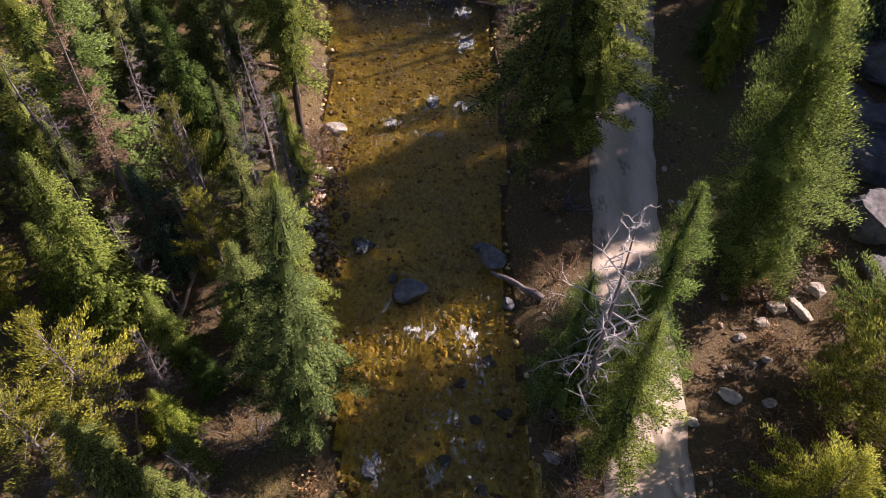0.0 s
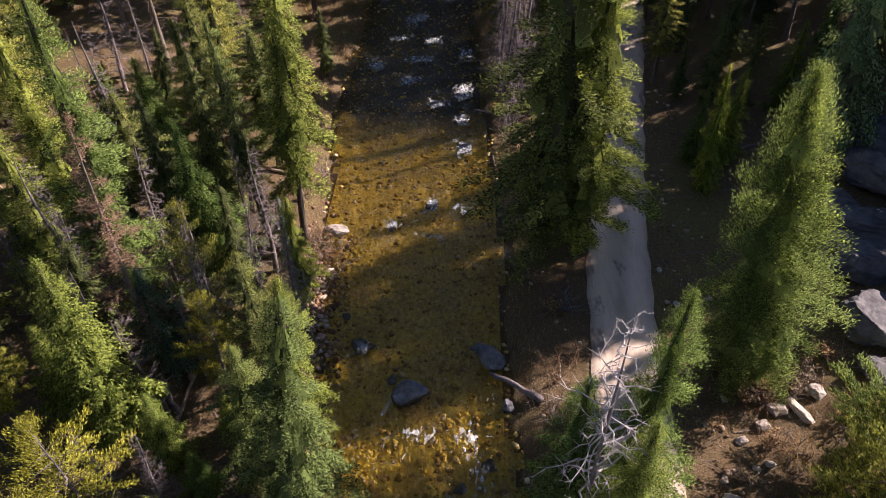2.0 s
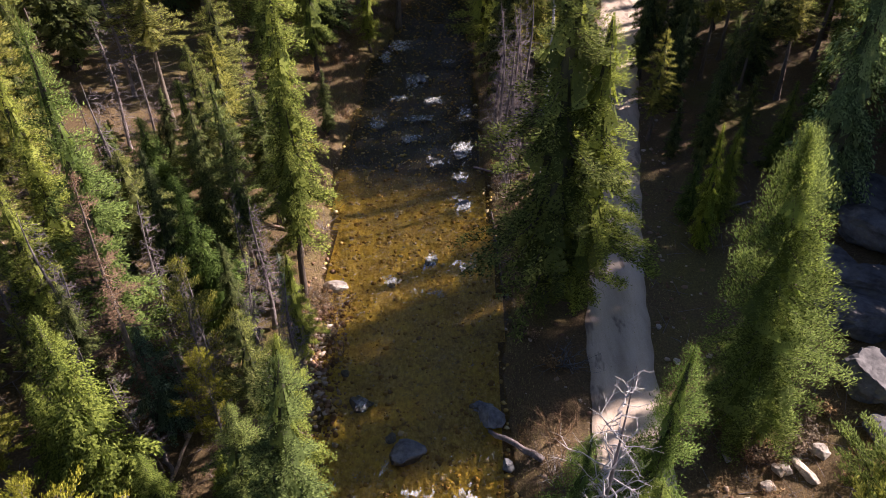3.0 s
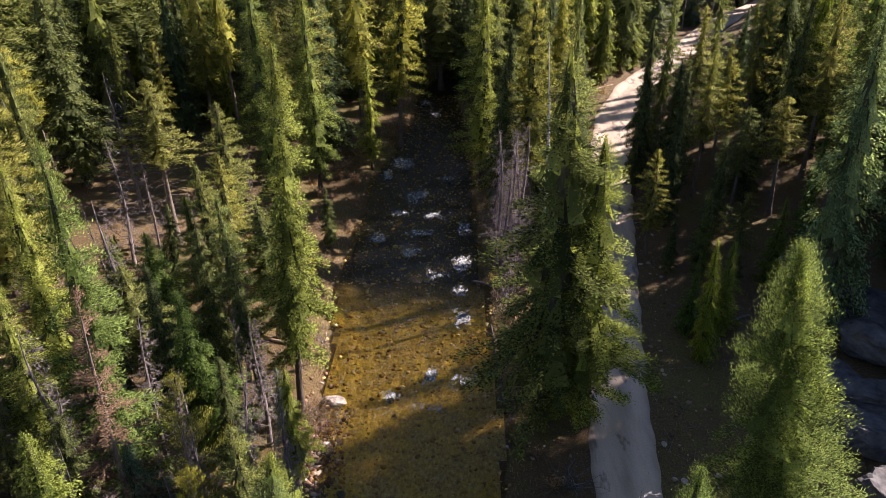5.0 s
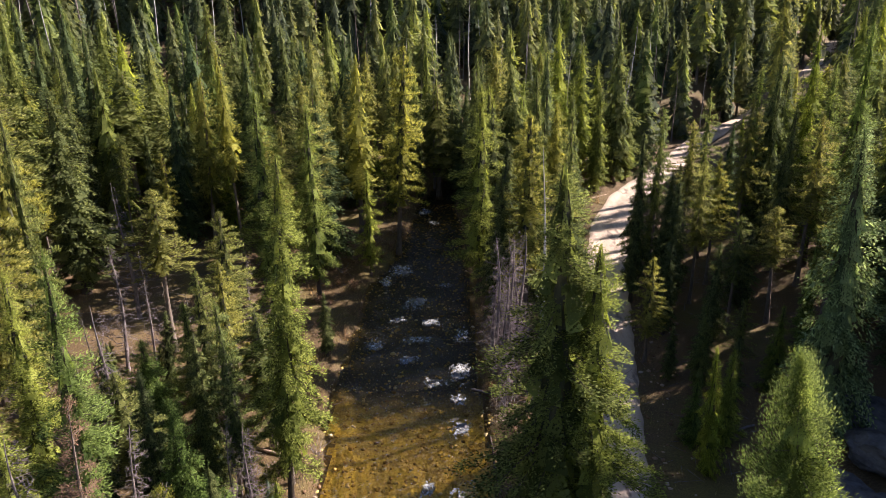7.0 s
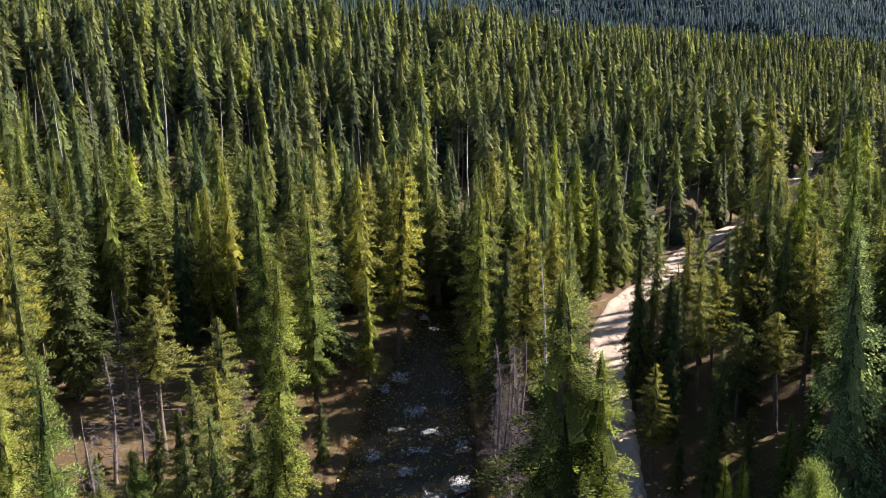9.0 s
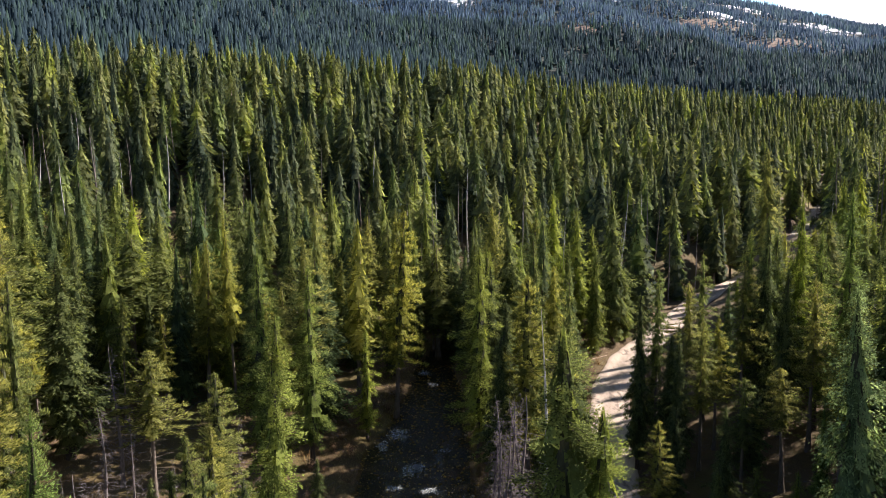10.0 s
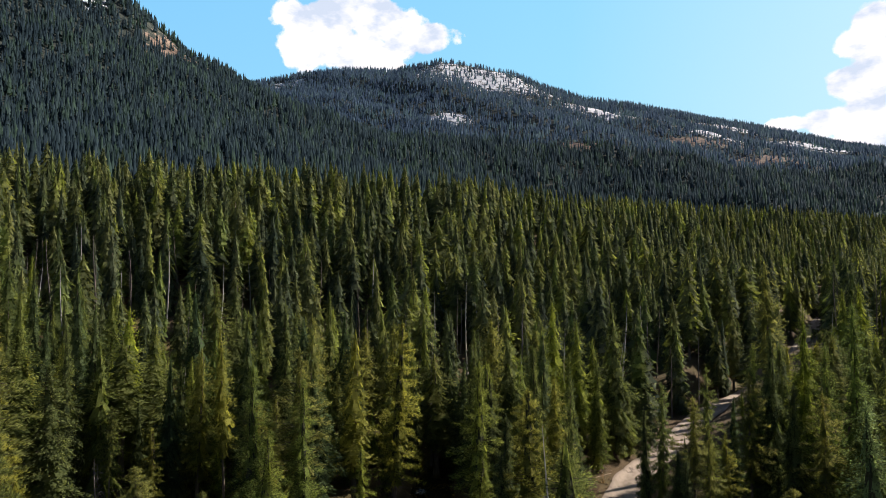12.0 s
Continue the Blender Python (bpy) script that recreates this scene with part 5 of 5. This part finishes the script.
BRUSHES = [shrub_mesh(s, 18, BRUSH) for s in (1, 2)] + [shrub_mesh(3, 18, GREYBRUSH)] + [shrub_mesh(4, 16, BRUSH, 0.9, True)]
q = np.random.default_rng(12)
spots = [(-9.4, 31.0, 1.3, 0), (-9.0, 29.4, 1.0, 1), (-9.8, 38.6, 1.2, 0), (-9.9, 40.5, 1.2, 2), (-7.6, 29.4, 0.9, 0), (-6.9, 28.6, 0.8, 1), (4.6, 20.2, 1.4, 0), (4.9, 22.0, 1.5, 0), (5.4, 19.2, 1.2, 1), (6.0, 23.0, 1.3, 0),
         (5.0, 11.4, 1.5, 2), (4.4, 10.2, 1.4, 0), (5.6, 10.0, 1.3, 2), (3.6, 44.2, 1.7, 2), (4.2, 43.0, 1.6, 0), (3.8, 46.6, 1.8, 2), (14.6, 18.4, 1.0, 3), (16.4, 21.4, 1.3, 3), (15.0, 21.6, 1.2, 3), (17.4, 22.0, 1.1, 3),
         (13.3, 16.6, 0.9, 2), (14.0, 14.0, 1.2, 2), (13.2, 12.8, 1.0, 0), (-10.4, 63.0, 1.4, 0), (-11.2, 68.0, 1.3, 3), (-10.9, 58.0, 1.2, 0), (-9.8, 76.5, 1.4, 0), (-8.6, 86.0, 1.6, 2), (-9.2, 92.0, 1.5, 0), (17.4, 92.0, 1.6, 0), (19.6, 97.0, 1.6, 0), (15.2, 84.0, 1.4, 3), (20.4, 101.0, 1.6, 2)]
for _ in range(150):
    y = 9 + 80 * q.random()
    side = q.choice([-1, 1])
    cx, cw = creek(y)
    x = cx + side * (cw + 0.8 + abs(q.normal()) * (1.6 if side > 0 else 5.0))
    if abs(x - road_x(y)) > 2.4:
        spots.append((x, y, q.uniform(0.6, 1.4), int(q.integers(0, 4))))
for _ in range(26):
    y = q.uniform(26, 34)
    cx, cw = creek(y)
    spots.append((cx - cw - q.uniform(-0.6, 1.6), y, q.uniform(0.6, 1.3), int(q.choice([0, 0, 1, 2]))))
for _ in range(70):
    spots.append((q.uniform(11.2, 21), q.uniform(9, 25), q.uniform(0.5, 1.2), int(q.integers(0, 4))))
for x, y, s, kind in spots:
    ob = new("shrub", BRUSHES[kind])
    ob.matrix_world = Matrix.Translation((x, y, float(land(x, y)))) @ Matrix.Rotation(q.uniform(0, 6.28), 4, "Z") @ Matrix.Diagonal((s * 1.2, s * 1.2, s, 1))
    tagged(ob, ("russet leafless shrub on the creek bank", "russet leafless shrub on the creek bank", "bare grey-brown shrub beside the creek", "rusty shrub with a few dry leaves")[kind], "shrub", "shrubs of the banks")


def tufts(name, n, place, h, mat, label, seed):
    """Blades of grass past counting."""
    q = np.random.default_rng(seed)
    x, y = place(q, n)
    a = q.uniform(0, 6.28, n)
    ln = h * q.uniform(0.4, 1.2, n)
    b0 = np.stack([x, y, land(x, y)], -1)
    s = np.stack([np.cos(a), np.sin(a), 0 * a], -1) * 0.011
    tip = b0 + np.stack([q.normal(size=n) * 0.4 * ln, q.normal(size=n) * 0.4 * ln, ln], -1)
    v = np.stack([b0 - s, b0 + s, tip], 1)
    return tagged(new(name, mesh_of(name, v, [np.arange(n * 3).reshape(n, 3)], mat)), label, "grass", kind="stuff")


def on_banks(q, n):
    y = 8 + 100 * q.random(n)
    cx, cw = creek(y)
    side = q.choice([-1, -1, 1], n)
    return cx + side * (cw * 1.08 + np.abs(q.normal(size=n)) * np.where(side > 0, 0.9, 2.6)), y


def on_slope(q, n):
    return 11 + 11 * q.random(n), 8 + 22 * q.random(n)


def in_glades(q, n):
    i = q.integers(0, len(CLEAR), n)
    c = np.array(CLEAR)[i]
    return c[:, 0] + q.normal(size=n) * c[:, 2] * 0.6, c[:, 1] + q.normal(size=n) * c[:, 2] * 0.6


tufts("dry_grass", 26000, on_banks, 0.30, GRASS, "tan dry grass along the creek banks", 21)
tufts("dry_grass", 16000, in_glades, 0.22, GRASS, "sparse dry grass in the forest glades", 22)
tufts("dry_grass", 9000, on_slope, 0.2, BRUSH, "rusty dry stalks on the slope beside the road", 23)


def foam_and_glint_flecks():
    """White water: flat flecks that crowd where the creek breaks over stones, and thin streaks elsewhere as painted
    glints.
    """
    q = np.random.default_rng(31)
    # where it breaks: x, y, spread across and along, flecks
    peaks = [(-3.5, 12.2, 0.6, 0.9, 200), (-0.8, 11.6, 0.5, 0.8, 110), (-1.9, 19.0, 1.2, 0.4, 110), (-5.2, 24.4, 0.5, 0.5, 50), (-2.9, 21.4, 0.5, 0.7, 90), (1.5, 23.9, 0.4, 0.9, 80), (-2.0, 37.0, 0.4, 0.9, 130),
             (0.2, 43.8, 0.7, 1.0, 190), (-0.1, 47.9, 0.5, 0.7, 110), (0.6, 18.6, 0.7, 1.1, 150), (1.2, 16.6, 0.8, 1.2, 130), (-4.6, 35.0, 0.6, 0.4, 60), (-0.4, 14.4, 1.0, 1.2, 130), (0.6, 12.8, 0.9, 1.1, 110), (-6.8, 74.6, 1.2, 1.8, 300),
             (-4.6, 66.2, 1.3, 1.4, 190), (-2.9, 61.9, 1.2, 0.6, 120), (-4.1, 58.4, 1.4, 0.5, 130), (-7.8, 57.2, 0.8, 1.2, 110), (-4.6, 54.5, 1.0, 0.6, 90), (0.0, 52.2, 0.8, 1.3, 230), (0.4, 36.6, 0.8, 0.5, 70), (-1.7, 70.4, 0.8, 0.5, 60),
             (-8.4, 71.4, 0.6, 1.2, 120), (0.2, 59.2, 0.6, 1.4, 110), (-5.2, 95.0, 0.9, 1.2, 130), (-3.8, 90.6, 0.8, 0.8, 60), (-2.0, 33.8, 0.8, 0.4, 40), (-6.2, 62.4, 0.9, 0.4, 50), (-2.0, 50.4, 0.9, 0.4, 50)]
    x, y, s, w = [], [], [], []
    for cx, cy, a, b, n in peaks:
        n = n // (2 if cy > 46 else 4 if cy > 20 else 6)
        x.append(cx + q.normal(size=n) * a * 0.45)
        y.append(cy + q.normal(size=n) * b * 0.45)
        s.append(q.uniform(0.05, 0.17 if cy > 20 else 0.12, n) * (1 + 0.006 * cy))
        w.append(q.uniform(0.6, 1.1, n))
    # thin white streaks over the whole creek, standing in for glints on ripples
    n = 5200
    yy = 8 + 80 * q.random(n)
    cc, ww = creek(yy)
    x.append(cc + ww * q.uniform(-0.85, 0.85, n))
    y.append(yy)
    s.append(q.uniform(0.02, 0.085, n))
    w.append(np.full(n, 0.22))
    x, y, s, w = (np.concatenate(v) for v in (x, y, s, w))
    n, sides = len(x), 7
    a = np.arange(sides) * 2 * math.pi / sides
    r = s[:, None] * q.uniform(0.45, 1.35, (n, sides))
    turn = np.where(w < 0.3, -0.7, 0.0)[:, None] + q.normal(size=n)[:, None] * 0.4
    px, py = r * np.cos(a) * w[:, None], r * np.sin(a) * q.uniform(1.2, 3.2, (n, 1))
    ring = np.stack([x[:, None] + px * np.cos(turn) - py * np.sin(turn), y[:, None] + px * np.sin(turn) + py * np.cos(turn), (valley(y) + 0.10)[:, None] + 0.012 * q.normal(size=(n, sides))], -1)
    mid = np.stack([x, y, valley(y) + 0.11 + 0.15 * s], -1)[:, None]
    k0 = np.arange(sides)
    f = np.stack([k0, (k0 + 1) % sides, 0 * k0 + sides], -1)
    v = np.concatenate([ring, mid], 1)
    f = (f[None] + (np.arange(n) * (sides + 1))[:, None, None]).reshape(-1, 3)
    return tagged(new("foam", mesh_of("foam", v, [f], FOAM_GLINTS, True)), "white broken water where the creek runs over boulders, and thin painted glints on its ripples", "white water", kind="stuff")


foam_and_glint_flecks()
